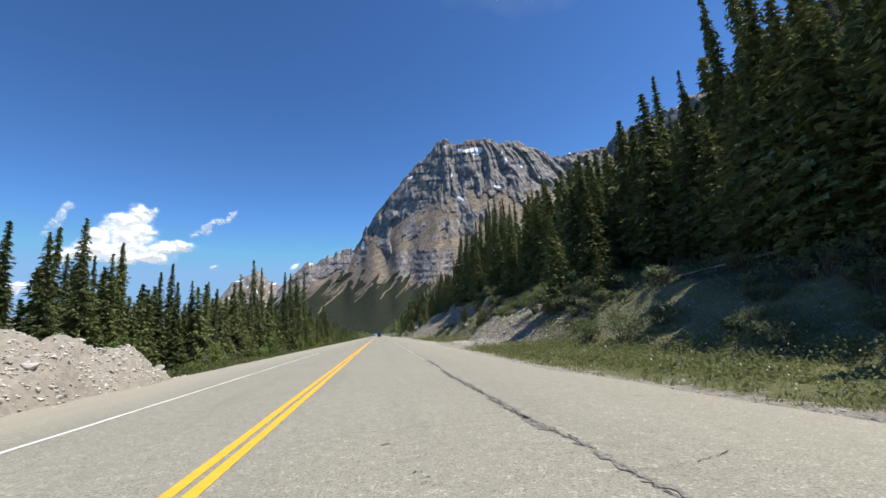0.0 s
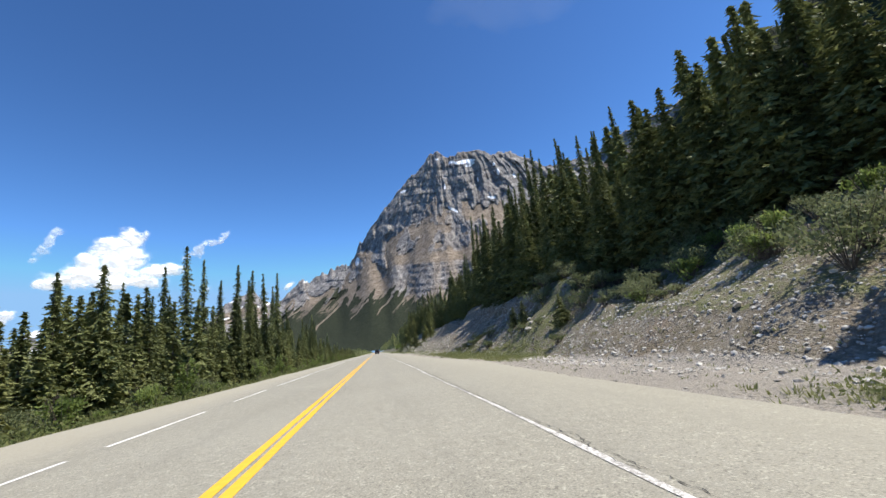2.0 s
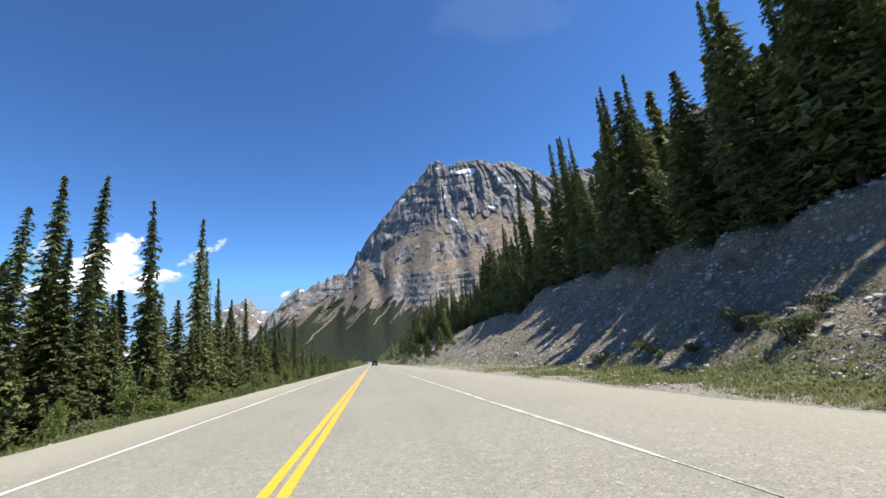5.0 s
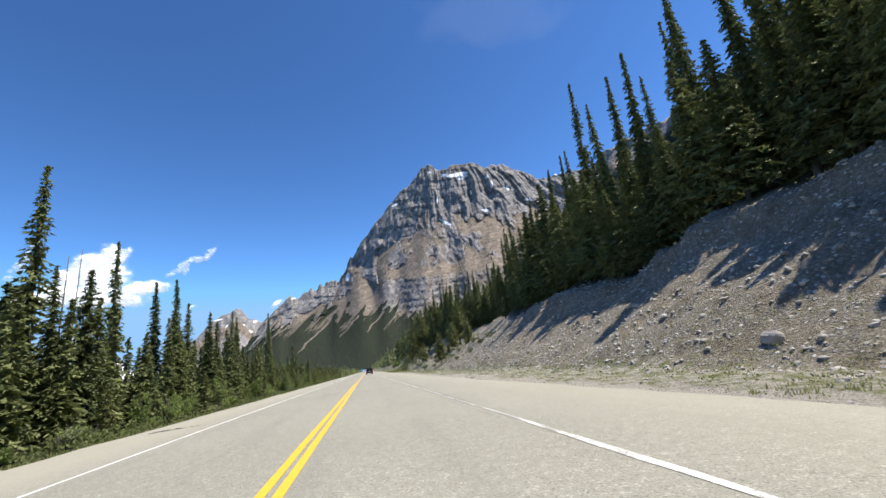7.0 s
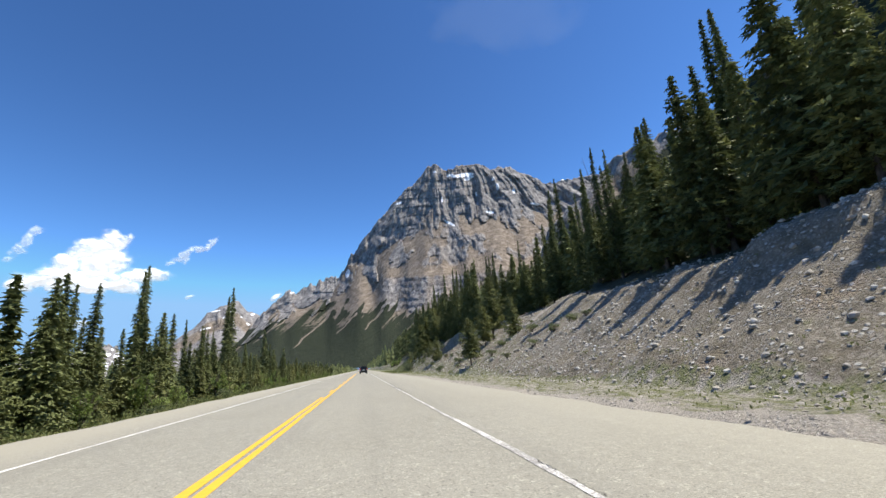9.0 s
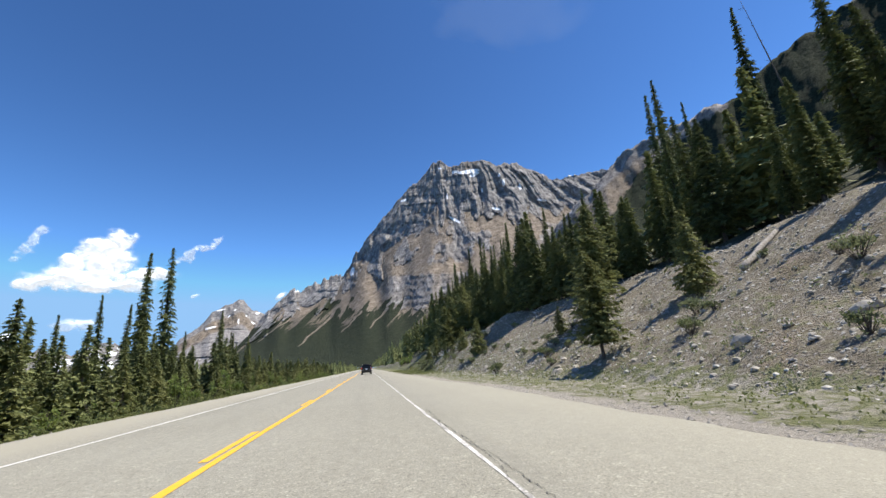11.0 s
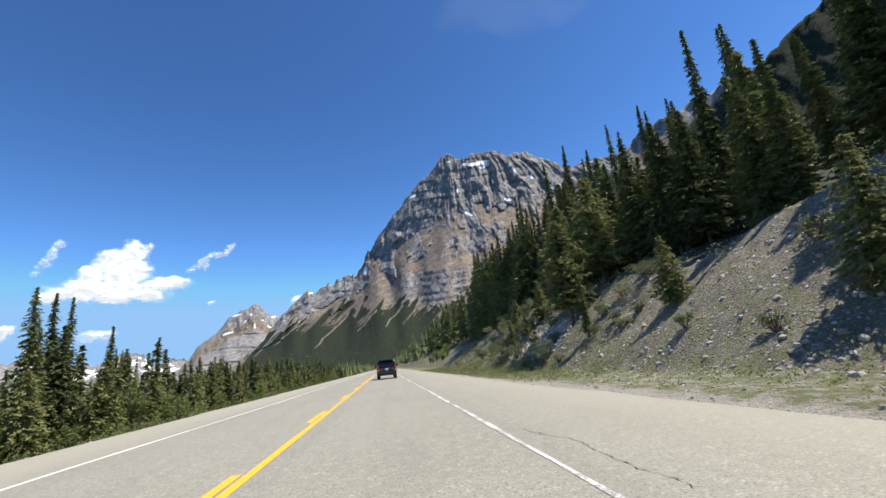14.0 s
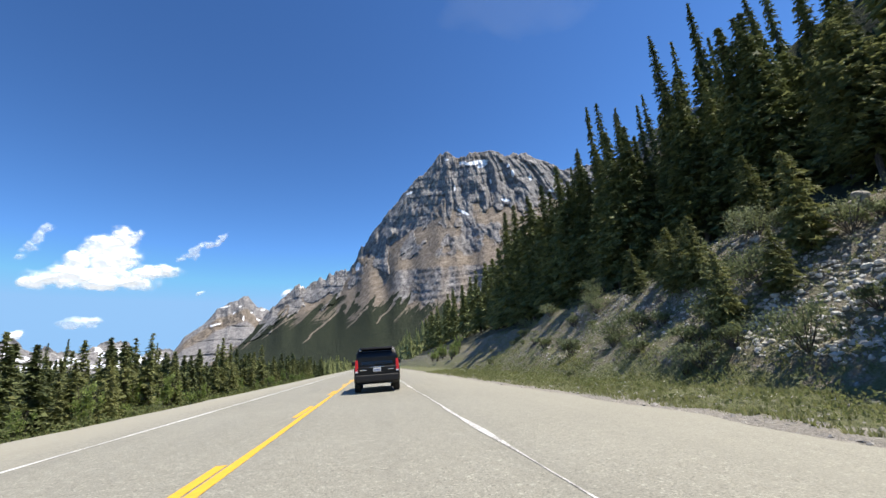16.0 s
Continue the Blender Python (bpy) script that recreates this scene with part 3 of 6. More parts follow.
def mountain(name, bearings, crest, crest_r, foot_r, cells, label, mat, seed, shape, jag=0.35, rib=95.0, foot_el=0.2, back=True, snow=(), tan=(0.3, 0.62), wood=((0, 1), (0.3, 0.3)), top=None):
    """bearings, crest: degrees; crest_r, foot_r: metres from VIEW. shape: how far in (0..1) for each share of the height."""
    na, nv = cells
    az = np.linspace(bearings[0], bearings[-1], na)
    el_top = np.interp(az, bearings, crest)
    el_mean = el_top
    el_top = el_top + jag * fractal(az * 1.3, az * 0 + seed, 5, 1, 0.55)
    rt, rf = np.interp(az, bearings, crest_r), np.interp(az, bearings, foot_r)
    v = np.linspace(0, 1, nv)
    A, V = np.meshgrid(az, v)
    EL = foot_el + (el_top[None] - foot_el) * V
    V = np.clip((EL - foot_el) / (el_mean[None] - foot_el), 0, 1.1)
    share = np.interp(V + 0.03 * fractal(A * 0.22, V * 3, 2, 2), shape[0], shape[1])
    R = rf[None] + (rt - rf)[None] * share
    u = A if top is None else (A - top[0]) / (1 + 0.07 * (top[1] - EL))
    wd = np.interp(A, wood[0], wood[1])
    warp = fractal(A * 0.2, EL * 0.2 + seed, 3, 3)
    fold = lambda q: 2 * np.abs(q - np.floor(q + 0.5))
    uneven = 0.65 + 0.6 * fractal(A * 0.3 + 3, EL * 0.12, 2, 1)
    wx, wy = 0.35 * value_noise(A * 0.3, EL * 0.3 + seed, 1), 0.35 * value_noise(A * 0.3 + 30, EL * 0.3 + seed, 2)
    spurs = 0.50 * (fold(u / 4.4 + 0.5 * value_noise(A * 0.15, EL * 0.12 + seed, 3) + seed) - 0.5) + 0.60 * (facets(u / 2.4 + wx, EL / 5.0 + wy, seed) - 0.5) + 0.36 * (facets(u / 1.05 + 2 * wx, EL / 1.9 + 2 * wy, seed + 5) - 0.5) + 0.15 * (facets(u / 0.42 + 3 * wx, EL / 0.75 + 2 * wy, seed + 9) - 0.5)
    broad_spurs = 0.50 * (fold(u / 4.4 + 0.5 * value_noise(A * 0.15, EL * 0.12 + seed, 3) + seed) - 0.5) + 0.55 * (facets(u / 2.4 + wx, EL / 5.0 + wy, seed) - 0.5)
    crag = 1 - np.abs(fractal(u * 1.9 + warp * 0.5, EL * 0.9 + seed, 4, 2, 0.55))
    steps = EL * 0.62 + 0.45 * fractal(A * 0.12, EL * 0.12 + seed, 3, 1) - 0.02 * A
    ledge = (steps - np.floor(steps)) ** 2.5 * (0.55 + 0.45 * smooth(-0.3, 0.3, fractal(A * 0.35, EL * 0.8 + 7, 3, 0)))
    fine_step = EL * 2.3 + 0.5 * fractal(A * 0.2, EL * 0.2, 3, 2)
    ledge = ledge + 0.22 * (fine_step - np.floor(fine_step)) ** 2
    cliff = smooth(0.60, 0.74, V + 0.06 * warp) * (1 - 0.45 * smooth(0.95, 1.0, V))
    bare = smooth(-0.05, 0.1, V - wd)
    swell = fractal(A * 0.16 + 5, EL * 0.16 + seed, 3, 2, 0.45)
    R = R - rib * cliff * (0.86 * spurs + 0.02 * (crag - 0.6) + 0.35 * swell) - rib * (1 - cliff) * smooth(0, 0.12, V) * (0.55 * swell + 0.42 * broad_spurs + 0.07 * spurs * bare)
    R = R + rib * ledge * bare * (0.28 - 0.23 * cliff) * smooth(-0.6, 0.3, value_noise(A * 0.3, EL * 0.25 + 3, 1)) * (1 - smooth(0.93, 1, V))
    # the back side, falling away behind the crest
    rows = [np.stack([R * np.sin(np.radians(A)), R * np.cos(np.radians(A)), R * np.tan(np.radians(EL))], -1)]
    if back:
        for k in (1, 2):
            rb = R[-1] + 160 * k
            zb = R[-1] * np.tan(np.radians(EL[-1])) - 170 * k
            rows.append(np.stack([rb * np.sin(np.radians(az)), rb * np.cos(np.radians(az)), zb], -1)[None])
    P = np.concatenate(rows) + VIEW
    m_snow = np.zeros_like(A)
    for a0, e0, wa, we, tilt in snow:
        da, de = A - a0, EL - e0 - tilt * (A - a0)
        m_snow = np.maximum(m_snow, np.exp(-(da / (1.1 * wa)) ** 2 - (de / (1.25 * we)) ** 2))
    m_snow = m_snow * np.clip(0.85 + 1.1 * fractal(A * 2.6, EL * 3.2 + seed, 4, 2, 0.6), 0, 1.15)
    m_tan = smooth(tan[0], tan[0] + 0.12, V) * (1 - smooth(tan[1] - 0.1, tan[1] + 0.06, V + 0.05 * warp)) + 0.45 * smooth(0.955, 0.965, V) * smooth(11.9, 12.3, A) * smooth(17.3, 16.6, A)
    m_wood = 1 - smooth(wd - 0.08, wd + 0.08, V + 0.05 * fractal(u * 0.5, EL * 0.4, 5, 1))
    pad = lambda q: np.concatenate([q] + [q[-1:]] * (2 if back else 0))
    ob = new(name, grid_mesh(name, P, {"snow": pad(m_snow), "tan": pad(m_tan), "wood": pad(m_wood)}, [mat]))
    return tagged(ob, label, "mountain", kind="structure")


MAIN_AZ = [-20.5, -19.5, -16.0, -13.5, -12.3, -9.1, -7.6, -5.4, -4.6, -2.1, -1.3, 0.3, 2.0, 4.2, 6.4, 9.0, 10.4, 11.4, 12.5, 13.2, 14.4, 18.0, 19.4, 22.2, 24.4, 26.1, 27.2, 29, 31.6, 38]
MAIN_EL = [0.25, 0.6, 3.4, 5.9, 7.7, 10.4, 10.9, 11.9, 11.6, 13.0, 15.0, 17.2, 19.0, 21.5, 23.6, 25.3, 26.7, 27.0, 25.9, 26.3, 26.5, 26.5, 25.8, 25.6, 24.5, 23.3, 22.7, 22.6, 22.8, 22.0]
MAIN_R = np.interp(MAIN_AZ, [-20.5, -16, -12, -7.6, -2, 3, 9, 14, 21, 26, 38], [2500, 2660, 2710, 2670, 2480, 2320, 2180, 2085, 2040, 2150, 2200])
MAIN_FOOT = np.interp(MAIN_AZ, [-20.5, -16, -12, -7.6, -2, 3, 9, 14, 38], [2200, 1950, 1730, 1550, 1330, 1190, 1060, 1000, 1000])
SNOW = [(15.4, 25.25, 1.7, 0.30, 0.04), (16.2, 24.8, 0.7, 0.32, 0.25), (13.4, 25.4, 0.5, 0.2, 0.1), (20.3, 23.2, 0.22, 0.55, 0), (19.8, 24.3, 0.2, 0.3, 0.4), (12.9, 18.9, 0.75, 0.25, -0.55),
        (18.8, 19.9, 0.6, 0.22, -0.25), (25.3, 20.2, 0.7, 0.2, -0.3), (5.6, 22.0, 0.5, 0.18, 0.3), (29.5, 22.8, 1.0, 0.2, 0.1), (31.5, 23.2, 0.9, 0.22, 0.1),
        (-1.8, 12.6, 0.3, 0.6, 0.9), (11.2, 26.0, 0.25, 0.15, 0), (22.6, 22.4, 0.2, 0.5, -0.4), (17.1, 22.6, 0.13, 0.4, 0), (-8.8, 10.2, 0.4, 0.12, 0.2), (12.0, 22.2, 0.12, 0.5, 0)]

def ridged(x, y, octaves, which, gain=0.5, lac=2.1):
    """Sharp crests, rounded clefts; about 0 to 1."""
    total, amp, norm = 0.0, 1.0, 0.0
    for k in range(octaves):
        total = total + amp * (1 - np.abs(value_noise(x * lac ** k + 13.7 * k, y * lac ** k + 5.3 * k, (which + k) % 4))) ** 1.5
        norm, amp = norm + amp, amp * gain
    return total / norm


def main_mountain(cells=(780, 240)):
    """Buttressed cliffs over scree fans, a bedded lower cliff, and woods with slide paths on the foot."""
    na, nv = cells
    az = np.linspace(-20.5, 38.0, na)
    crest = np.interp(az, MAIN_AZ, MAIN_EL)
    width = np.arange(-40, 41)
    bell = np.exp(-(width / 20.0) ** 2)
    gentle = np.convolve(np.pad(crest, 40, "edge"), bell / bell.sum(), "valid")
    spiky = 0.22 + 0.34 * smooth(1.0, -3.0, az) * smooth(-12, -8, az)
    jag = spiky * fractal(az * 1.3, az * 0 + 3.0, 5, 1, 0.6)
    A, V = np.meshgrid(az, np.linspace(0, 1, nv))
    EL = 0.2 + (gentle[None] - 0.2) * V + jag[None] * smooth(0.86, 1.0, V) + (crest - gentle)[None] * smooth(0.45, 1.0, V)
    low = 27.0 - EL
    u = (A - 13.5) / (1 + 0.085 * low)                       # across the fall line, fanning out downwards
    u = u - 0.25 * smooth(3, -6, A) * EL * 0.2
    bend = 0.5 * fractal(A * 0.22, EL * 0.22, 3, 3)
    big = ridged(u * 0.34 + 0.3 * bend + 0.4, EL * 0.045 + 2.0, 1, 1)
    mid = ridged(u * 0.80 + 0.5 * bend, EL * 0.13, 2, 2)
    small = ridged(u * 1.7 + 1.2 * bend, EL * 0.62 + 0.5 * bend, 3, 0, 0.6)
    towers = facets(u / 1.5 + 0.9 * bend, EL / 6.5 + 0.8 * bend, 7) - 0.5
    blocks = facets(u / 0.62 + 1.3 * bend, EL / 2.7 + bend, 5) - 0.5
    chips = facets(u / 0.27 + bend, EL / 0.95 + bend, 9) - 0.5
    crumbs = fractal(A * 3.2, EL * 3.0, 3, 2)
    # where the upper cliffs end: low on the buttresses, high up in the gullies between them
    toe = np.interp(A, [-20, -13, -9, -5, -1.6, 1, 4, 8, 12, 18, 24, 30, 38], [2.0, 5.2, 8.0, 10.0, 11.6, 13.2, 15.8, 18.6, 20.0, 19.8, 18.8, 18.5, 18.0])
    line = toe - 3.0 * towers - 2.4 * (mid - 0.6) - 1.5 * blocks + 0.25 * crumbs
    cliff = smooth(-0.18, 0.22, EL - line)
    outcrop = smooth(0.0, 0.14, fractal(u * 0.75 + 4, EL * 0.42 + 1.5, 4, 3, 0.6) + 0.25 * (mid - 0.6)) * smooth(12.6, 13.6, EL) * (1 - cliff) * smooth(-2, 3, A)
    bed_low = 7.5 - 1.0 * blocks - 0.3 * crumbs
    bedded = smooth(-0.1, 0.2, EL - bed_low) * smooth(0.3, -0.3, EL - 11.8 - 0.5 * bend) * smooth(1.0, 4.0, A)
    step = EL * 1.05 + 0.25 * fractal(A * 0.10, EL * 0.1, 2, 1)
    step = step - np.floor(step)
    wall = np.maximum.reduce([cliff, 0.8 * outcrop, bedded * np.where(step < 0.72, 1.0, 0.0)])
    # gentle ground runs back from the eye, walls stand up
    back = 1.0 - 0.66 * wall
    span = np.arange(-22, 23)
    soft = np.exp(-(span / 10.0) ** 2)
    wide = np.pad(back, ((0, 0), (22, 22)), "edge")
    back = sum(w * wide[:, 22 + k:22 + k + na] for k, w in zip(span, soft)) / soft.sum()
    run = np.cumsum(back, 0)
    share = run / run[-1:]
    rt, rf = np.interp(az, MAIN_AZ, MAIN_R), np.interp(az, MAIN_AZ, MAIN_FOOT)
    rt, rf = (np.convolve(np.pad(q, 40, "edge"), bell / bell.sum(), "valid") for q in (rt, rf))
    R = rf[None] + (rt - rf)[None] * share
    calm = (1 - smooth(0.96, 1.0, V) * 0.6) * smooth(0.0, 0.08, V)
    R = R - calm * cliff * (26 * (big - 0.6) + 22 * (mid - 0.6) + 40 * towers + 24 * blocks + 11 * chips + 10 * (small - 0.55))
    R = R - calm * (1 - cliff) * (12 * (big - 0.6) + 5 * (mid - 0.6) + 2.0 * (small - 0.55) + 1.2 * crumbs + outcrop * (22 * blocks + 11 * chips + 5) + bedded * (10 * blocks + 7 * chips))
    ledge = EL * 0.8 + 0.3 * fractal(A * 0.14, EL * 0.1 + 7, 3, 1)
    R = R + cliff * 6 * ((ledge - np.floor(ledge)) ** 3) * smooth(-0.4, 0.3, value_noise(A * 0.4, EL * 0.3, 2))
    rad = np.radians
    rows = [np.stack([R * np.sin(rad(A)), R * np.cos(rad(A)), R * np.tan(rad(EL))], -1)]
    for k in (1, 2):
        rb, zb = R[-1] + 160 * k, R[-1] * np.tan(rad(EL[-1])) - 170 * k
        rows.append(np.stack([rb * np.sin(rad(az)), rb * np.cos(rad(az)), zb], -1)[None])
    P = np.concatenate(rows) + VIEW
    m_snow = np.zeros_like(A)
    for a0, e0, wa, we, tilt in SNOW:
        m_snow = np.maximum(m_snow, np.exp(-((A - a0) / (1.1 * wa)) ** 2 - ((EL - e0 - tilt * (A - a0)) / (0.95 * we)) ** 2))
    m_tan = (1 - cliff) * (1 - 0.55 * outcrop) * (1 - 0.45 * bedded) + 0.55 * smooth(0.958, 0.966, V) * smooth(11.9, 12.3, A) * smooth(17.3, 16.6, A)
    m_tan = m_tan * (0.75 + 0.25 * smooth(-0.3, 0.3, fractal(u * 2.4, EL * 0.2, 3, 1)))
    line_w = np.interp(A, [-18, -15.9, -13.4, -10.8, -7.4, -3.8, -0.9, 2.1, 5, 8.7, 30], [1.8, 3.3, 4.8, 6.3, 7.5, 7.3, 6.6, 6.9, 6.1, 5.5, 5.0])
    grove = fractal((A - 0.8 * EL) * 0.9, EL * 0.5, 5, 1, 0.62)
    tongues = ridged(u * 2.2 + bend, EL * 0.10, 3, 1, 0.6) - 0.6
    m_wood = 1 - smooth(-0.5, 0.5, EL - line_w - 1.3 * smooth(-8, -3, A) - 2.6 * tongues - 1.1 * grove)
    m_wood = m_wood * (1 - 0.55 * smooth(0.15, 0.5, fractal((A - 0.9 * EL) * 1.7 + 6, EL * 0.22, 4, 2, 0.6)) * smooth(0.5, 0.9, EL / line_w))
    for a0, e0, a1, e1, wide in ((-2.9, 8.6, -8.4, 3.2, 0.20), (-6.6, 9.2, -13.2, 4.0, 0.16), (-0.6, 7.2, -2.9, 4.8, 0.14), (2.6, 7.4, 0.4, 5.0, 0.16)):
        f = np.clip((e0 - EL) / (e0 - e1), -0.2, 1.2)
        off = A - (a0 + (a1 - a0) * f) - 0.35 * fractal(EL * 0.9, EL * 0 + a0, 3, 1)
        m_wood = m_wood * (1 - np.exp(-(off / (wide * (1.5 - 0.8 * f))) ** 2) * smooth(1.15, 0.9, f) * smooth(-0.2, 0.0, f) * 0.95)
    pad = lambda q: np.concatenate([q] + [q[-1:]] * 2)
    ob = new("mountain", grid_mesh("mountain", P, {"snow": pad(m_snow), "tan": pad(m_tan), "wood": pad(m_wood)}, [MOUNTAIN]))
    return tagged(ob, "massive grey and tan limestone mountain with snow patches", "mountain", kind="structure")


main_mountain()
mountain("mountain", [24, 26.5, 29, 32, 34.5, 36, 38.5, 42, 47, 49.3, 52, 55.3, 58.5, 61, 70, 85, 110, 130],
         [11, 16.3, 18.6, 20.2, 22.2, 23.6, 24.7, 25.0, 26.2, 26.0, 27.6, 28.7, 29.7, 30.4, 32, 33, 32, 28], [1500] * 3 + [1450] * 5 + [1350] * 10, [640] * 18, (300, 80),
         "dark forested mountain flank with bare cliffs on top", MOUNTAIN, 11.0, ([0, 0.5, 0.8, 1], [0, 0.6, 0.88, 1]), jag=0.25, rib=45, wood=((24, 36, 46, 52), (0.6, 0.82, 0.96, 1.02)), tan=(0.55, 0.95), foot_el=-0.5)
mountain("mountain", [-27, -23.2, -22.3, -21.5, -19.3, -18.5, -17.5, -17.2, -16.3, -15.7, -15.2, -14.9, -14.2, -13.6, -12.8, -10, -7], [0.6, 2.2, 3.3, 4.7, 6.4, 7.6, 8.1, 8.4, 8.6, 9.1, 9.2, 8.9, 7.9, 7.7, 7.4, 6.4, 5], [3700] * 17, [2700] * 17, (300, 130),
         "distant tan pyramid peak with snow streaks", MOUNTAIN, 23.0, ([0, 0.3, 0.42, 0.72, 0.8, 1], [0, 0.22, 0.3, 0.75, 0.8, 1]), jag=0.12, rib=95,
         snow=[(-18.6, 5.8, 0.7, 0.09, 0.28), (-15.6, 6.4, 0.10, 0.34, 1.2), (-16.6, 7.2, 0.18, 0.10, 0.9), (-17.6, 7.9, 0.5, 0.07, 0.2), (-16.0, 7.9, 0.25, 0.08, 0.2), (-14.9, 7.2, 0.3, 0.08, -0.2), (-13.4, 7.5, 0.35, 0.11, 0.2), (-14.0, 6.3, 0.3, 0.12, -0.3)], tan=(0.60, 0.86), wood=((0, 1), (0.12, 0.12)))
mountain("mountain", [-75, -60, -48, -42, -37, -35.6, -34.2, -31.6, -29.4, -27.3, -25.5, -24, -21, -17], [3.0, 4.6, 3.4, 4.4, 4.0, 4.5, 3.6, 3.2, 3.9, 4.2, 2.8, 3.3, 2.4, 1.0], [4650] * 14, [4100] * 14, (420, 60),
         "faraway blue snow-capped range across the valley", MOUNTAIN, 31.0, ([0, 0.5, 1], [0, 0.55, 1]), jag=0.35, rib=60,
         snow=[(-24.9, 2.2, 1.8, 0.7, -0.15), (-33.0, 1.9, 2.2, 0.3, 0.05), (-28.0, 2.0, 1.6, 0.35, 0.1), (-31.2, 2.2, 1.2, 0.25, 0.1), (-26.3, 3.2, 0.5, 0.5, 0.4), (-35.5, 3.6, 0.6, 0.4, -0.4), (-34.4, 2.9, 0.8, 0.25, 0.3), (-31.5, 2.6, 0.8, 0.25, 0.2), (-29.0, 3.2, 0.5, 0.4, -0.5), (-27.4, 3.4, 0.5, 0.35, 0.4), (-41.5, 3.6, 1.2, 0.3, 0.2), (-45, 3.0, 1.6, 0.3, 0), (-58, 3.8, 3, 0.4, 0)], wood=((0, 1), (0.1, 0.1)), foot_el=-0.3, tan=(2.0, 3.0))


# ---- trees ----
def spruce_mesh(height, radius, seed, clumps=6, whorl=0.33, bare=0.06, ragged=0.35, droop=0.35, size=1.0, column=0.95):
    """Trunk and crown of a narrow subalpine spruce, foot at the origin. Every clump of needles is its own small blade pair."""
    rng = np.random.RandomState(seed)
    n, sides = 9, 6
    hs = np.linspace(-0.3, height * 0.97, n)
    lean = np.cumsum(rng.randn(n, 2) * 0.012 * height / 9, 0)
    lean -= lean[0]
    base = 0.011 * height + 0.03
    V, F = [], []
    for k, h in enumerate(hs):
        r = base * (1 - h / height) + 0.012
        for s in range(sides):
            a = 2 * math.pi * s / sides
            V.append((lean[k, 0] + r * math.cos(a), lean[k, 1] + r * math.sin(a), h))
    for k in range(n - 1):
        for s in range(sides):
            F.append((k * sides + s, k * sides + (s + 1) % sides, (k + 1) * sides + (s + 1) % sides, (k + 1) * sides + s))
    trunk = (V, F)
    CV, CF = [], []
    h, turn = bare * height, rng.rand() * 6.28
    while h < height * 0.99:
        t = h / height
        lx, ly = np.interp(h, hs, lean[:, 0]), np.interp(h, hs, lean[:, 1])
        # widest at a fifth of the height, columnar above, drawn out to a thin spire
        shape = (min(1.0, 0.60 + 2.0 * t) if t < 0.2 else min(1.0, 1.06 * ((1 - t) / 0.8) ** column))
        reach = radius * shape * (1 + 0.34 * float(value_noise(h * 0.55, seed * 3.7))) + 0.14
        turn += 2.39996 + 0.5 * rng.randn()
        h += whorl / max(3.0, 4 + 4.5 * shape) * (0.6 + 0.8 * rng.rand()) * (1.0 - 0.35 * t)
        if float(value_noise(math.cos(turn) * 1.2 + 20, math.sin(turn) * 1.2 + h * 0.6 + seed, 2)) < -0.75 + 0.8 * ragged * rng.rand():
            continue                                       # gaps in the crown
        length = reach * (1 - 0.9 * ragged * rng.rand() ** 1.5) * (1.2 if rng.rand() < 0.10 else 1)
        ca, sa = math.cos(turn), math.sin(turn)
        k = max(2, int(round(clumps * (0.30 + 0.70 * shape))))
        dr = droop * (0.5 + 1.0 * rng.rand()) * (1.15 - 1.5 * max(0, t - 0.45))
        for c in range(k):
            f = (c + 0.25 + 0.6 * rng.rand()) / k
            d = length * f
            z = h - dr * d * (0.5 + 0.5 * f) + 0.16 * d * max(0, f - 0.6)
            w = size * (0.20 + 0.20 * shape) * (1.15 - 0.5 * f) * (0.7 + 0.6 * rng.rand())
            l = size * (0.17 + 0.17 * shape) * (0.75 + 0.5 * rng.rand())
            side = rng.randn() * 0.20 * length * f
            px, py = lx + ca * d - sa * side, ly + sa * d + ca * side
            tail = np.array((px, py, z))
            for q in (-0.9, 0.0, 0.9):
                fy = turn + q + 0.45 * rng.randn()
                dip = rng.uniform(-0.15, 0.85) + 0.5 * abs(q)
                ff = l * (1.35 if q == 0 else 1.1)
                i = len(CV)
                roll = rng.randn() * 0.8
                side3 = np.array((-math.sin(fy) * math.cos(roll), math.cos(fy) * math.cos(roll), math.sin(roll))) * w * 0.46
                root = tail - np.array((math.cos(fy), math.sin(fy), 0.0)) * ff * 0.45
                CV += [tuple(root + side3), tuple(tail + np.array((math.cos(fy), math.sin(fy), -dip)) * ff * 0.8), tuple(root - side3)]
                CF += [(i, i + 1, i + 2)]
    for q in range(5):
        a = q * 1.26
        i = len(CV)
        CV += [(lean[-1, 0], lean[-1, 1], height * 1.0), (lean[-1, 0] + 0.10 * math.cos(a), lean[-1, 1] + 0.10 * math.sin(a), height * 0.955), (lean[-1, 0] - 0.05 * math.sin(a), lean[-1, 1] + 0.05 * math.cos(a), height * 0.935)]
        CF.append((i, i + 1, i + 2))
    return trunk, (CV, CF)


def spruce_thing(name, trunk, crown, mat, label, category="spruce", bark=None):
    root = new(name)
    a = new("trunk", poly_mesh("trunk", *trunk, bark or BARK, True))
    b = new("crown", poly_mesh("crown", *crown, mat))
    a.parent = b.parent = root
    return tagged(root, label, category)


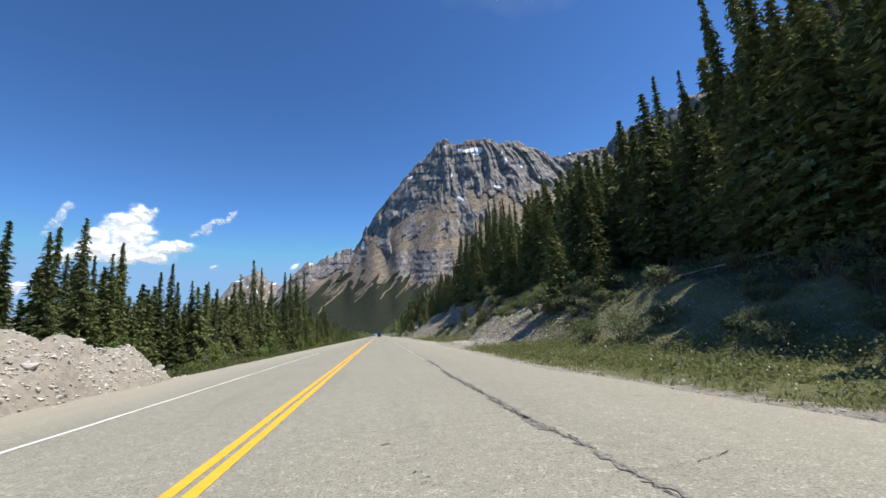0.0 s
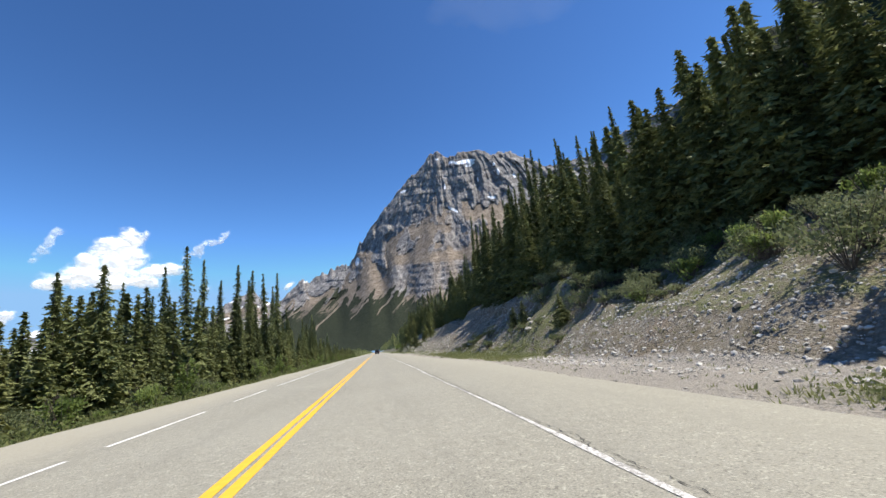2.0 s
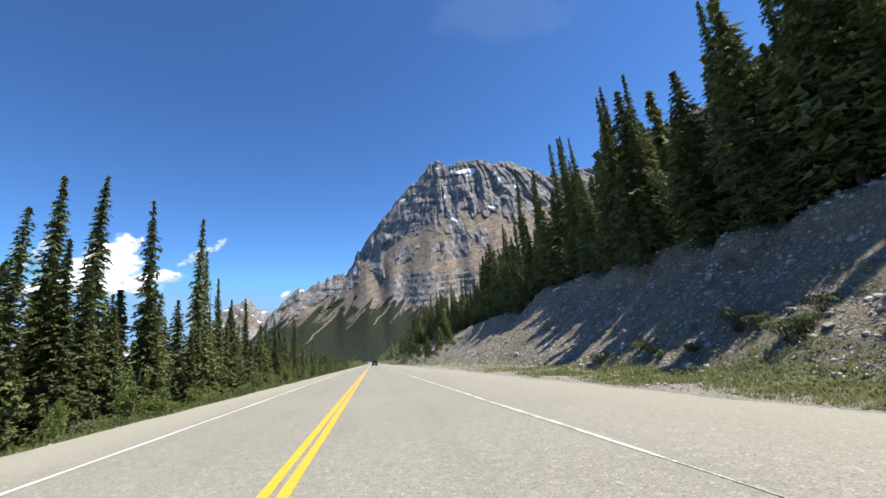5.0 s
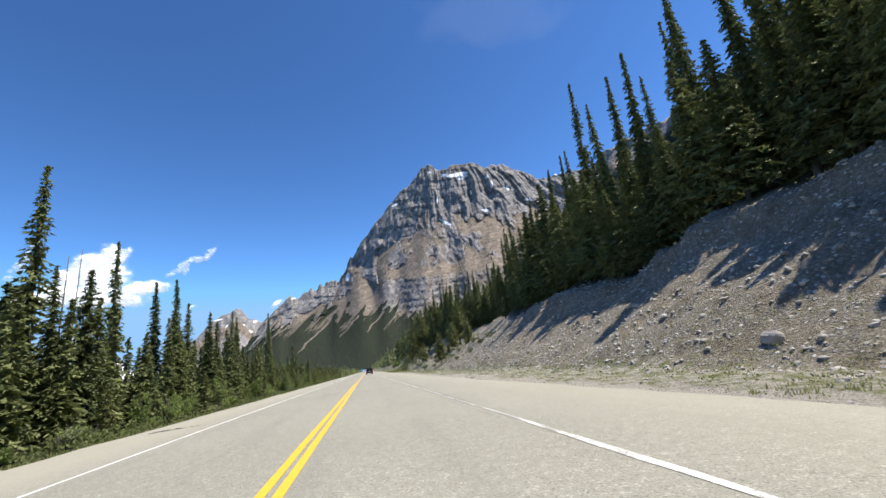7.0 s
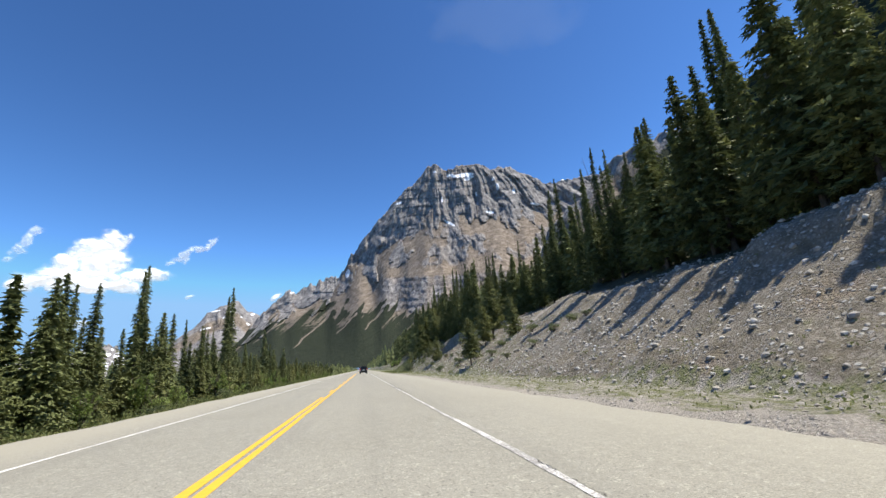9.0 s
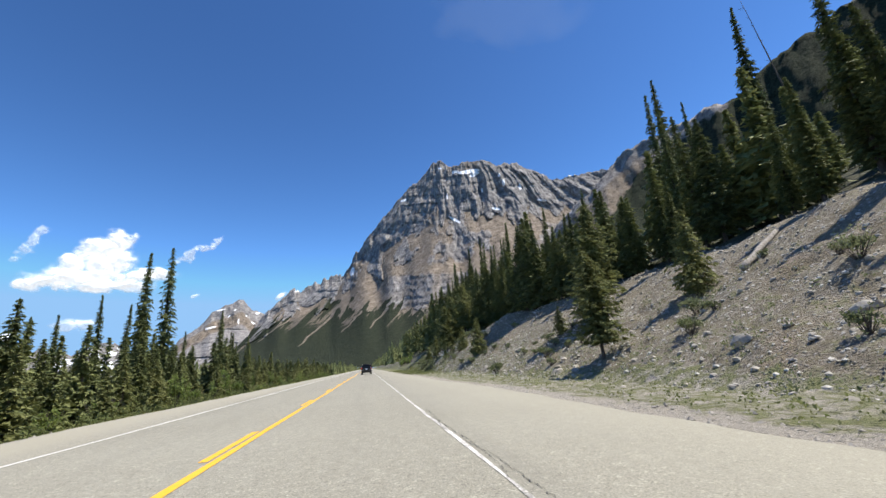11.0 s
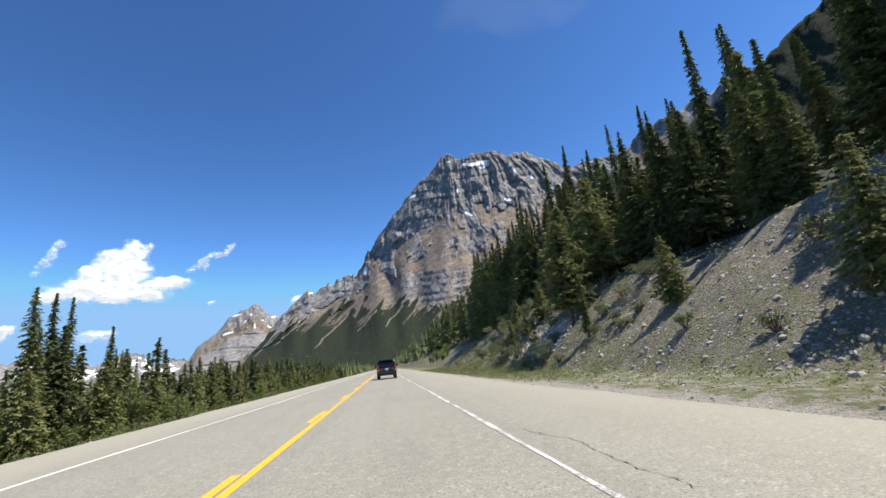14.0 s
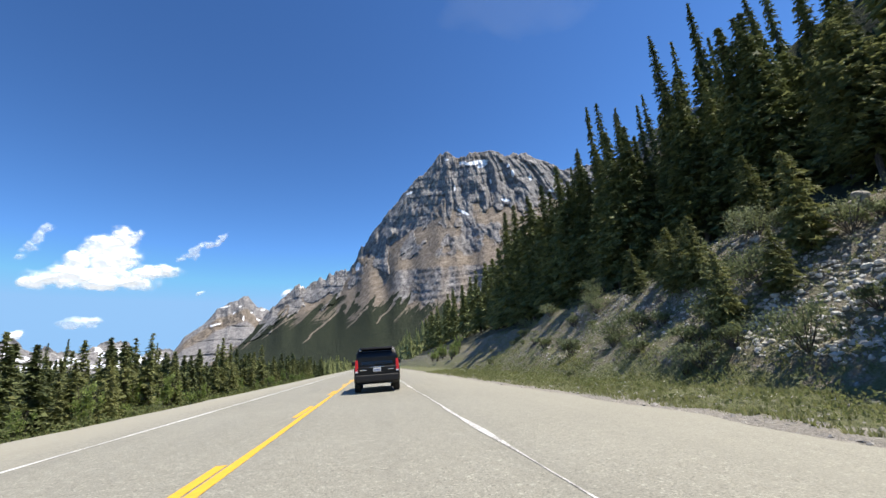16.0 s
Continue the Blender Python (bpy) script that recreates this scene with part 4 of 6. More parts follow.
KINDS = {}
for key, height, radius, args, mat, label in (
        ("tall", 16.0, 1.5, dict(seed=1, clumps=7, size=0.86, column=0.98), NEEDLES, "tall narrow dark green spruce on the forest edge"),
        ("tall2", 15.0, 1.35, dict(seed=2, ragged=0.5, clumps=7, size=0.86, column=0.92), NEEDLES, "tall narrow dark green spruce on the forest edge"),
        ("full", 13.0, 2.1, dict(seed=3, ragged=0.30, droop=0.45, clumps=8, whorl=0.31, size=0.95), NEEDLES, "broad full dark green spruce at the wood's edge"),
        ("full2", 12.0, 1.85, dict(seed=4, ragged=0.40, droop=0.40, clumps=8, whorl=0.31, size=0.95), NEEDLES, "broad full dark green spruce at the wood's edge"),
        ("thin", 15.0, 0.95, dict(seed=5, ragged=0.6, clumps=5, bare=0.12, size=0.82, column=0.80), NEEDLES, "thin ragged spire of an old spruce"),
        ("thin2", 14.0, 1.15, dict(seed=6, ragged=0.55, clumps=5, bare=0.10, size=0.82, column=0.86), NEEDLES, "thin ragged spire of an old spruce"),
        ("pine", 11.0, 2.7, dict(seed=9, ragged=0.7, clumps=8, whorl=0.30, bare=0.16, droop=0.05, size=1.0, column=0.55), YOUNG, "leaning bushy pine with open light green boughs"),
        ("young", 4.5, 1.15, dict(seed=7, whorl=0.19, bare=0.03, ragged=0.4, size=0.55, clumps=8), YOUNG, "young light green spruce on the verge"),
        ("young2", 3.2, 0.8, dict(seed=8, whorl=0.17, bare=0.03, ragged=0.4, size=0.5, clumps=7), YOUNG, "young light green spruce on the verge")):
    trunk, crown = spruce_mesh(height, radius, **args)
    KINDS[key] = (trunk, crown, mat, label, height, [])
TREES = 0
tree_rng = random.Random(5)


def plant(kind, x, y, height, squat=1.0):
    """Sets a spruce of that kind and height on the ground."""
    global TREES
    trunk, crown, mat, label, own, made = KINDS[kind]
    z = float(land(x, y)) - 0.05
    s = height / own
    m = pose(x, y, z, tree_rng.uniform(-1.5, 1.5), tree_rng.uniform(-1.5, 1.5), tree_rng.uniform(0, 360))
    if not made:
        made.append(tagged(spruce_thing("young_spruce" if kind.startswith("young") else "pine_tree" if kind == "pine" else "spruce_tree", trunk, crown, mat, label), group="spruces along the road"))
        ob = made[0]
        ob.matrix_basis = m
    else:
        ob = copy_thing(made[0], m)
    k = s ** 0.75 * squat
    ob.scale = (k, k, s)
    TREES += 1
    return ob


def far_spruces(name, spots, seed, mat, label):
    """A distant wood as one mesh: each tree a stack of ragged drooping skirts."""
    rng = np.random.RandomState(seed)
    V, F = [], []
    for x, y, z, h, r in spots:
        tiers, sides = (9, 7) if 350 < y < 520 else (6, 5)
        for k in range(tiers):
            f = k / tiers
            z0 = z + h * (0.06 + 0.90 * f)
            rr = r * (1 - f) ** 0.85 + 0.12
            up = z0 + h * 0.24 * (1 - 0.45 * f)
            off = rng.rand() * 6.28
            for s in range(sides):
                a, b = off + 6.28 * s / sides, off + 6.28 * (s + 0.8) / sides
                q, w = rr * (0.6 + 0.6 * rng.rand()), rr * (0.6 + 0.6 * rng.rand())
                i = len(V)
                V += [(x, y, min(up, z + h)), (x + q * math.cos(a), y + q * math.sin(a), z0 - 0.05 * h * rng.rand()), (x + w * math.cos(b), y + w * math.sin(b), z0 - 0.05 * h * rng.rand())]
                F.append((i, i + 1, i + 2))
    ob = new(name, poly_mesh(name, V, F, mat))
    return tagged(ob, label, "forest", kind="stuff")


# ---- woods on both sides ----
# tall spires that stand out over the woods: place and height of the top over the road
SPIRES_NEAR = [(22.3, 26.8, 20.1), (27.4, 30.1, 22.9), (26.7, 59.8, 24.9), (38.5, 54.4, 30.7), (50.6, 58.6, 35.9), (27.7, 76.5, 26.3), (21.3, 70.4, 20.3),
               (20.5, 69.3, 24.1), (20.1, 59.6, 20.1), (26.2, 63.8, 23.9), (26.8, 94.8, 30.5), (27.6, 64.4, 22.2), (20.5, 14.5, 22.5), (22.0, 18.5, 23.0), (23.5, 11.0, 24.0), (26.0, 22.5, 26.5),
               (22.5, 98.0, 25.0), (24.0, 103.0, 27.0), (27.0, 106.0, 30.0), (30.0, 100.0, 32.0), (23.0, 108.5, 26.0), (34.0, 104.0, 35.0), (28.0, 97.0, 30.0)]
SPIRES_NEAR += [(21.0, 19.3, 21.5), (24.5, 23.0, 23.0), (21.9, 71.3, 25.6), (16.6, 58.3, 18.0), (20.5, 60.7, 21.5), (23.6, 59.4, 21.5), (18.0, 55.5, 17.2), (19.0, 54.8, 18.6), (18.5, 52.2, 16.0), (17.5, 63.0, 19.0), (18.0, 66.5, 20.0), (19.5, 74.0, 20.5), (18.2, 80.0, 20.0)]
SPIRES_MID = [(24.0, 144.8, 21.1), (28.0, 146.0, 24.2), (24.0, 140.8, 19.2), (24.5, 138.4, 19.5), (20.8, 142.0, 15.0), (28.0, 141.0, 23.0), (26.5, 137.0, 22.0), (25.4, 120.4, 32.2), (25.7, 114.5, 28.2), (32.3, 111.4, 32.9), (36.5, 121.4, 34.1), (27.1, 128.9, 27.0), (24.3, 127.5, 24.1), (29.4, 130.6, 28.5),
              (30.5, 124.5, 32.4), (31.9, 169.0, 27.3), (37.7, 163.2, 34.2), (34.0, 172.7, 31.0), (36.3, 173.2, 33.5), (40.1, 173.7, 30.8)]
SPIRES_FAR = [(26.2, 206.2, 23.4), (24.4, 194.0, 21.3), (26.8, 189.6, 22.7), (34.4, 189.9, 26.5), (23.1, 196.0, 22.9), (25.5, 195.5, 22.3), (24.5, 224.0, 26.7),
              (30.4, 224.4, 27.3), (26.5, 222.0, 28.0), (28.5, 227.0, 28.5), (27.5, 218.5, 25.5), (32.5, 221.0, 30.5), (34.0, 229.0, 30.0), (30.0, 233.0, 27.5), (37.9, 219.9, 31.8), (25.6, 201.8, 21.0), (23.7, 239.9, 22.4), (38.1, 226.5, 32.6), (23.3, 228.6, 22.7), (22.0, 234.1, 21.7), (22.0, 231.9, 25.0), (22.0, 229.4, 24.0), (21.6, 227.0, 21.2), (22.4, 225.6, 20.6)]
LEFT_NEAR = [(-19.1, 70.6, 14.6), (-21.6, 47.5, 10.2), (-16.8, 99.9, 16.8), (-16.8, 84.0, 14.3), (-21.2, 69.6, 12.2), (-24.4, 44.4, 11.7), (-30.3, 50.4, 12.0),
             (-30.8, 47.8, 10.0), (-28.0, 75.0, 12.0), (-15.9, 79.4, 12.0), (-19.4, 75.4, 14.1), (-18.7, 77.7, 11.9), (-16.2, 90.0, 14.9), (-16.0, 74.7, 13.1)]
LEFT_FAR = [(-22.9, 124.0, 16.0), (-24.5, 135.5, 14.4), (-19.3, 108.9, 16.0), (-21.7, 134.5, 14.3), (-21.2, 153.4, 13.0), (-19.2, 148.4, 11.2), (-24.0, 191.6, 18.0), (-21.5, 181.0, 14.5),
            (-32.2, 193.5, 12.5), (-38.1, 195.4, 10.5), (-32.5, 183.0, 8.5), (-19.0, 195.9, 10.2), (-26.7, 204.7, 8.5), (-18.5, 201.1, 7.6), (-28.6, 196.8, 10.6), (-29.3, 193.8, 11.2),
            (-20.0, 204.6, 8.0), (-21.1, 210.6, 6.7), (-44.6, 254.8, 8.9), (-47.6, 258.8, 9.7), (-36.0, 277.0, 7.5), (-55.5, 287.0, 9.9), (-60.0, 288.8, 9.5)]
for k, (x, y, top) in enumerate(SPIRES_NEAR + SPIRES_MID + SPIRES_FAR):
    plant(("tall2", "thin2", "tall", "thin")[k % 4], x, y, top - float(land(x, y)), 0.8)
for k, (x, y, top) in enumerate(LEFT_NEAR + LEFT_FAR):
    plant(("thin2", "tall2", "thin", "tall2")[k % 4], x, y, top - float(land(x, y)), 0.95)


def edge_right(y):
    """Where the woods begin on the hill side."""
    top = float(np.interp(y, FOOT_Y, FOOT_X) + bank_run(y))
    return top + 0.9 - 0.8 * float(smooth(62, 74, y)) * float(smooth(122, 112, y)) + 1.3 * float(smooth(118, 132, y)) + 1.6 * math.exp(-((y - 138) / 42) ** 4) - 2.2 * float(smooth(164, 176, y)) * float(smooth(214, 198, y)) + 3.2 * math.exp(-((y - 200) / 15) ** 4) + 3.0 * math.exp(-((y - 223) / 11) ** 4) if y >= 56 else float(np.interp(y, [-10, 8, 13, 18, 26, 36, 44, 52, 60], [14.2, 14.4, 15.2, 17.8, 18.5, 19, 18.0, 15.8, 15.4]))


back_right, back_left = [], []
y = -14.0
while y < 262:
    x = edge_right(y) + abs(tree_rng.gauss(0, 1.6))
    kind, h = tree_rng.choice(["full", "full2", "full", "tall", "tall2"]), tree_rng.uniform(7.0, 12.5) if y > 14 else tree_rng.uniform(10.0, 13.0)
    if y > 232 or y < -4 or x - edge_right(y) > 2.2:
        back_right.append((x, y, h))
    else:
        plant(kind, x, y, h, 1.05)
    y += tree_rng.uniform(1.3, 2.7) * (0.8 if y < 118 else 1.0 if y < 165 else 0.75)
left_mean = lambda y: float(np.interp(y, [0, 30, 45, 60, 100, 120, 145, 160, 180, 195, 206, 220, 300], [8.2, 8.2, 8.4, 8.8, 9.6, 8.8, 7.0, 6.3, 6.1, 6.7, 5.5, 4.4, 5.0]))
y = 20.0
while y < 300:
    x = -14.6 - abs(tree_rng.gauss(0, 2.2)) - (1.5 if y < 60 else 0)
    h = left_mean(y) * tree_rng.uniform(0.7, 1.15)
    if y > 215 or (y > 120 and x < -17.0):
        back_left.append((x, y, h))
    else:
        plant(tree_rng.choice(["full2", "tall", "tall2", "full", "thin2"]), x, y, h)
    y += tree_rng.uniform(1.6, 3.2) * (1.0 if y < 120 else 0.62)
for x, y, h in [(-19, 22, 10.5), (-22, 25, 11.5), (-24, 29, 11), (-20.5, 31, 9.5), (-23, 36, 10), (-18, 38, 9), (-27, 33, 12), (-26, 24, 13), (-30, 38, 11), (-17, 24.5, 9.5), (-15.6, 22.5, 8.5), (-18, 28, 11), (-17.4, 31, 10)]:
    plant(tree_rng.choice(["tall2", "thin2", "tall"]), x, y, h)
# young trees on the banks and along the verge
for kind, x, y, h in [("young", 18.3, 13.8, 4.2), ("young2", 15.8, 12.7, 3.0), ("young", 14.2, 24.5, 3.4), ("full", 13.3, 28.9, 7.4), ("full2", 15.6, 27.4, 7.8), ("full", 17.6, 29.2, 8.2), ("young", 17.3, 152.9, 4.6), 
                      ("pine", 12.3, 154.2, 5.4), ("young2", 16.2, 166.6, 2.4), ("young", 15.9, 205.5, 3.2), ("young2", 14.3, 209.0, 3.6), ("young", 13.4, 213.5, 2.6), ("young2", 14.6, 216.5, 2.2),
                      ("full", 20.4, 224.6, 12.0), ("full2", 19.4, 227.4, 12.0), ("full", 19.2, 225.5, 12.5), ("full2", 19.8, 230.4, 11.2), ("full", 22.4, 222.0, 13.0), ("full2", 22.8, 219.5, 12.0), ("full2", 22.5, 215.5, 12.0), ("full", 19.8, 233.6, 12.0),
                      ("full", 20.0, 231.8, 14.0), ("full", 19.4, 237.0, 13.0), ("full2", 19.0, 242.0, 14.6), ("full", 18.4, 246.0, 15.0), ("full2", 20.6, 246.4, 14.6), ("full", 19.2, 234.0, 14.2), ("full2", 19.6, 239.0, 14.6), ("full", 18.8, 251.0, 15.5), ("full", 21.5, 226.0, 13.0),
                      ("pine", 18.2, 163.6, 9.0), ("pine", 16.4, 161.8, 5.6), ("pine", 13.2, 200.9, 7.6), ("pine", 14.6, 203.6, 8.2), ("pine", 16.6, 201.6, 8.6), ("thin", 12.0, 196.7, 3.8), ("full2", 19.4, 196.4, 8.5), ("full2", 18.6, 199.0, 9.5), ("young2", 11.6, 210.1, 2.6), ("young", 13.6, 214.4, 3.0), ("young2", 13.1, 212.5, 3.0), ("young", 12.6, 208.8, 2.0), ("young2", 14.6, 218.7, 2.6), ("pine", 19.6, 209.8, 7.6), ("young", 16.4, 212.4, 3.4), ("full2", 22.0, 206.8, 10.5), ("full", 21.0, 210.5, 9.5), ("full2", 20.5, 203.0, 8.0),
                      ("full", 17.0, 49.0, 8.0), ("full2", 16.6, 53.5, 9.5), ("full", 16.8, 57.5, 10.5), ("full2", 16.4, 62.0, 9.5), ("full", 16.8, 66.5, 10.5), ("full2", 17.4, 71.0, 9.5), ("full", 18.6, 47.0, 9.0), ("full2", 18.5, 44.5, 10.0), ("full", 19.0, 41.0, 10.0), ("full2", 20.0, 37.5, 9.0),
                      ("young2", 12.2, 49.0, 2.2), ("young2", 11.6, 54.5, 2.0), ("young", 11.9, 58.0, 1.9), ("young", 13.3, 182.5, 4.4), ("young", 13.6, 191.0, 3.2),
                      ("young", -12.6, 150, 3.2), ("young2", -12.2, 159, 2.8), ("young", -13.0, 166, 3.6), ("young", -12.5, 176, 3.0), ("young2", -12.0, 184, 2.6), ("young", -12.9, 192, 3.4),
                      ("young", -12.4, 200, 2.9), ("young2", -13.2, 207, 3.3), ("young", -12.2, 213, 2.6), ("young2", -12.6, 222, 3.0), ("young", -13.4, 231, 3.2), ("young", -12.4, 240, 3.0)]:
    plant(kind, x, y, h)


def wood_stuff(name, spots, label, seed, mat=None, whorl=1.25, size=2.7):
    """The woods behind the edge: slender spruces with coarser clumps, joined."""
    rng = np.random.RandomState(seed)
    models = []
    for k in range(5):
        (tv, tf), (cv, cf) = spruce_mesh(14.0, 1.5 + 0.15 * k, 50 + k, clumps=3, whorl=whorl, size=size, ragged=0.4)
        n = len(tv)
        models.append((np.array(tv + cv), [tuple(f[j] for j in q) for f in tf for q in ((0, 1, 2), (0, 2, 3))] + [tuple(f[j] + n for j in q) for f in cf for q in (((0, 1, 2), (0, 2, 3)) if len(f) == 4 else ((0, 1, 2),))], len(tf) * 2))
    V, F, M, base = [], [], [], 0
    for x, y, h in spots:
        mv, mf, nt = models[rng.randint(5)]
        a, s = rng.rand() * 6.28, h / 14.0
        w = s ** 0.7
        c, d = math.cos(a) * w, math.sin(a) * w
        p = np.stack([x + mv[:, 0] * c - mv[:, 1] * d, y + mv[:, 0] * d + mv[:, 1] * c, float(land(x, y)) + mv[:, 2] * s], -1)
        V.append(p)
        F.append(np.array(mf) + base)
        M.append(np.r_[np.ones(nt, int), np.zeros(len(mf) - nt, int)])
        base += len(p)
    me = bpy.data.meshes.new(name)
    me.from_pydata(np.concatenate(V).tolist(), [], np.concatenate(F).tolist())
    me.materials.append(mat or NEEDLES)
    me.materials.append(BARK)
    me.polygons.foreach_set("material_index", np.concatenate(M).astype(np.int32))
    me.update()
    return tagged(new(name, me), label, "forest", kind="stuff")


spots = back_right
for k in range(450):
    y = tree_rng.uniform(-25, 360)
    d = 2.5 + 46 * tree_rng.random() ** 1.25
    x = edge_right(y) + d
    spots.append((x, y, min(tree_rng.uniform(9.5, 15.0), 11.0 + d * 0.25) * float(np.interp(y, [100, 118, 138, 150, 165, 215, 235], [1.0, 0.9, 0.95, 0.8, 0.62, 0.7, 1.0]))))
wood_stuff("forest", spots, "dense dark spruce forest climbing the hillside", 1)
spots = back_left
for k in range(330):
    y = tree_rng.uniform(8, 420)
    d = 60 * tree_rng.random() ** 1.4
    spots.append((-18.5 - d, y, left_mean(y) * tree_rng.uniform(0.65, 1.02)))
for k in range(150):
    spots.append((-15 - 45 * tree_rng.random() ** 1.2, tree_rng.uniform(240, 360), tree_rng.uniform(3.4, 6.2)))
wood_stuff("forest", spots, "dense dark spruce forest on the valley side", 2)
wood_stuff("forest", [(-15.2 - 7.5 * tree_rng.random(), q, tree_rng.uniform(0.65, 1.0) * left_mean(q)) for q in np.r_[np.linspace(26, 62, 60), np.linspace(62, 184, 105)]], "dense spruces in the rows behind the wood's edge", 5, None, 0.8, 1.7)
wood_stuff("undergrowth", [(-12.9 - 5.5 * tree_rng.random(), 30 + 270 * tree_rng.random() ** 0.8, tree_rng.uniform(1.4, 4.4)) for _ in range(190)] + [(-13.4 - 22 * tree_rng.random() ** 1.5, tree_rng.uniform(198, 300), tree_rng.uniform(2.8, 5.8)) for _ in range(150)], "light green young spruces along the wood's edge", 3, YOUNG, 1.2, 2.0)
# farther woods along the valley floor and the road's end
rng = np.random.RandomState(9)
far = []
for k in range(2600):
    y = 360 + 1400 * rng.rand() ** 1.6
    side = -1 if rng.rand() < 0.6 else 1
    x = -13 - 420 * rng.rand() ** 1.5 if side < 0 else 14 + 190 * rng.rand() ** 1.4
    h = rng.uniform(5, 8) if side < 0 else rng.uniform(8, 14)
    far.append((x, y, float(land(x, y)) - 0.3, h, h * 0.16))
for k in range(900):
    y, x = rng.uniform(40, 400), -60 - 420 * rng.rand() ** 1.3
    h = rng.uniform(6, 10)
    far.append((x, y, float(land(x, y)) - 0.3, h, h * 0.15))
for k in range(800):
    y, x = rng.uniform(350, 560), -15 - 60 * rng.rand() ** 1.2
    h = rng.uniform(2.8, 6.2)
    far.append((x, y, float(land(x, y)) - 0.2, h, h * 0.2))
for k in range(1500):
    y, x = rng.uniform(-20, 360), -26 - 110 * rng.rand()
    h = rng.uniform(3.5, 6.5)
    far.append((x, y, float(land(x, y)) - 0.2, h, h * 0.18))
far_spruces("distant_forest", far, 4, NEEDLES, "distant spruce woods along the valley floor")


# ---- shrubs ----
def bush_mesh(radius, height, leaves, seed, leaf=0.062):
    rng = np.random.RandomState(seed)
    SV, SF, LV, LF = [], [], [], []
    SV += [(0.018 * math.cos(2.1 * s), 0.018 * math.sin(2.1 * s), -0.1) for s in range(3)]
    for k in range(22):
        a, out = rng.rand() * 6.28, radius * (0.3 + 0.6 * rng.rand())
        top = np.array([out * math.cos(a), out * math.sin(a), height * (0.55 + 0.35 * rng.rand())])
        i = len(SV)
        for s in range(3):
            SV.append(tuple(top + 0.006 * np.array([math.cos(2.1 * s), math.sin(2.1 * s), 0])))
        SF += [(s, (s + 1) % 3, i + (s + 1) % 3, i + s) for s in range(3)]
    lumps = [(rng.randn(3) * [0.55, 0.55, 0.34], 0.30 + 0.35 * rng.rand()) for _ in range(14)]
    for k in range(leaves):
        c, r = lumps[rng.randint(14)]
        d = rng.randn(3)
        d = d / np.linalg.norm(d) * rng.rand() ** 0.6
        p = (c + d * r) * [radius * 0.62, radius * 0.62, height * 0.40] + [0, 0, height * 0.55]
        if p[2] < 0.03:
            continue
        u = rng.randn(3)
        u /= np.linalg.norm(u)
        v = np.cross(u, rng.randn(3))
        v /= np.linalg.norm(v)
        s = leaf * (0.6 + 0.8 * rng.rand())
        i = len(LV)
        LV += [tuple(p - u * s), tuple(p + v * s * 0.38), tuple(p + u * s), tuple(p - v * s * 0.38)]
        LF += [(i, i + 1, i + 2), (i, i + 2, i + 3)]
    return (SV, SF), (LV, LF)


BUSHES = []
for k, (r, h, n) in enumerate([(1.0, 1.15, 850), (0.75, 0.85, 540), (1.35, 1.5, 1300), (0.5, 0.7, 280)]):
    (sv, sf), (lv, lf) = bush_mesh(r, h, n, 70 + k)
    root = new("willow_bush")
    a = new("stem_clump", poly_mesh("stem_clump", sv, sf, BARK))
    b = new("leaves", poly_mesh("leaves", lv, lf, SHRUB))
    a.parent = b.parent = root
    tagged(root, "grey-green leafy willow bush on the roadside bank", "bush", "bushes along the road")
    BUSHES.append([root, False])
bush_rng = random.Random(11)


def bush(k, x, y, s=1.0):
    root, used = BUSHES[k]
    m = pose(x, y, float(land(x, y)) - 0.04, 0, 0, bush_rng.uniform(0, 360))
    if used:
        root = copy_thing(root, m)
    else:
        BUSHES[k][1] = True
        root.matrix_basis = m
    root.scale = (s, s, s * bush_rng.uniform(0.8, 1.2))


for k in range(82):       # shrubby slope at the start
    y = bush_rng.uniform(2, 31)
    x = bush_rng.uniform(10.0, 18.5) + (0.6 if y > 24 else 0)
    bush(bush_rng.choice([0, 1, 2, 3]), x, y, bush_rng.uniform(0.55, 1.35))
for k in range(26):
    bush(bush_rng.choice([0, 1, 2]), bush_rng.uniform(12.5, 17.5), bush_rng.uniform(40, 56), bush_rng.uniform(0.7, 1.2))
for k in range(18):
    y = bush_rng.uniform(46, 80)
    bush(bush_rng.choice([1, 3]), bush_rng.uniform(9.6, 11.4), y, bush_rng.uniform(0.6, 1.0))
for k in range(46):
    y = bush_rng.uniform(134, 196)
    bush(bush_rng.choice([0, 1, 3]), float(np.interp(y, FOOT_Y, FOOT_X)) + bush_rng.uniform(0.4, 8.0), y, bush_rng.uniform(0.5, 1.0))
for k in range(54):
    y = bush_rng.uniform(192, 240)
    bush(bush_rng.choice([0, 1, 2, 3]), float(np.interp(y, FOOT_Y, FOOT_X)) + bush_rng.uniform(-0.3, 6.5), y, bush_rng.uniform(0.55, 1.1))
for k in range(22):
    y = 16 + (300 - 16) * bush_rng.random() ** 1.15
    bush(bush_rng.choice([0, 1, 1, 3]), bush_rng.uniform(-14.2, -11.3), y, bush_rng.uniform(0.6, 1.15))
for k, (r, h, n) in enumerate([(0.9, 1.5, 700), (0.75, 2.3, 760)]):
    (sv, sf), (lv, lf) = bush_mesh(r, h, n, 90 + k, 0.085)
    root = new("leafy_sapling")
    a = new("stem_clump", poly_mesh("stem_clump", sv, sf, BARK))
    b = new("leaves", poly_mesh("leaves", lv, lf, LEAFY))
    a.parent = b.parent = root
    tagged(root, "bright green leafy sapling before the dark wood", "bush", "saplings along the wood")
    BUSHES.append([root, False])
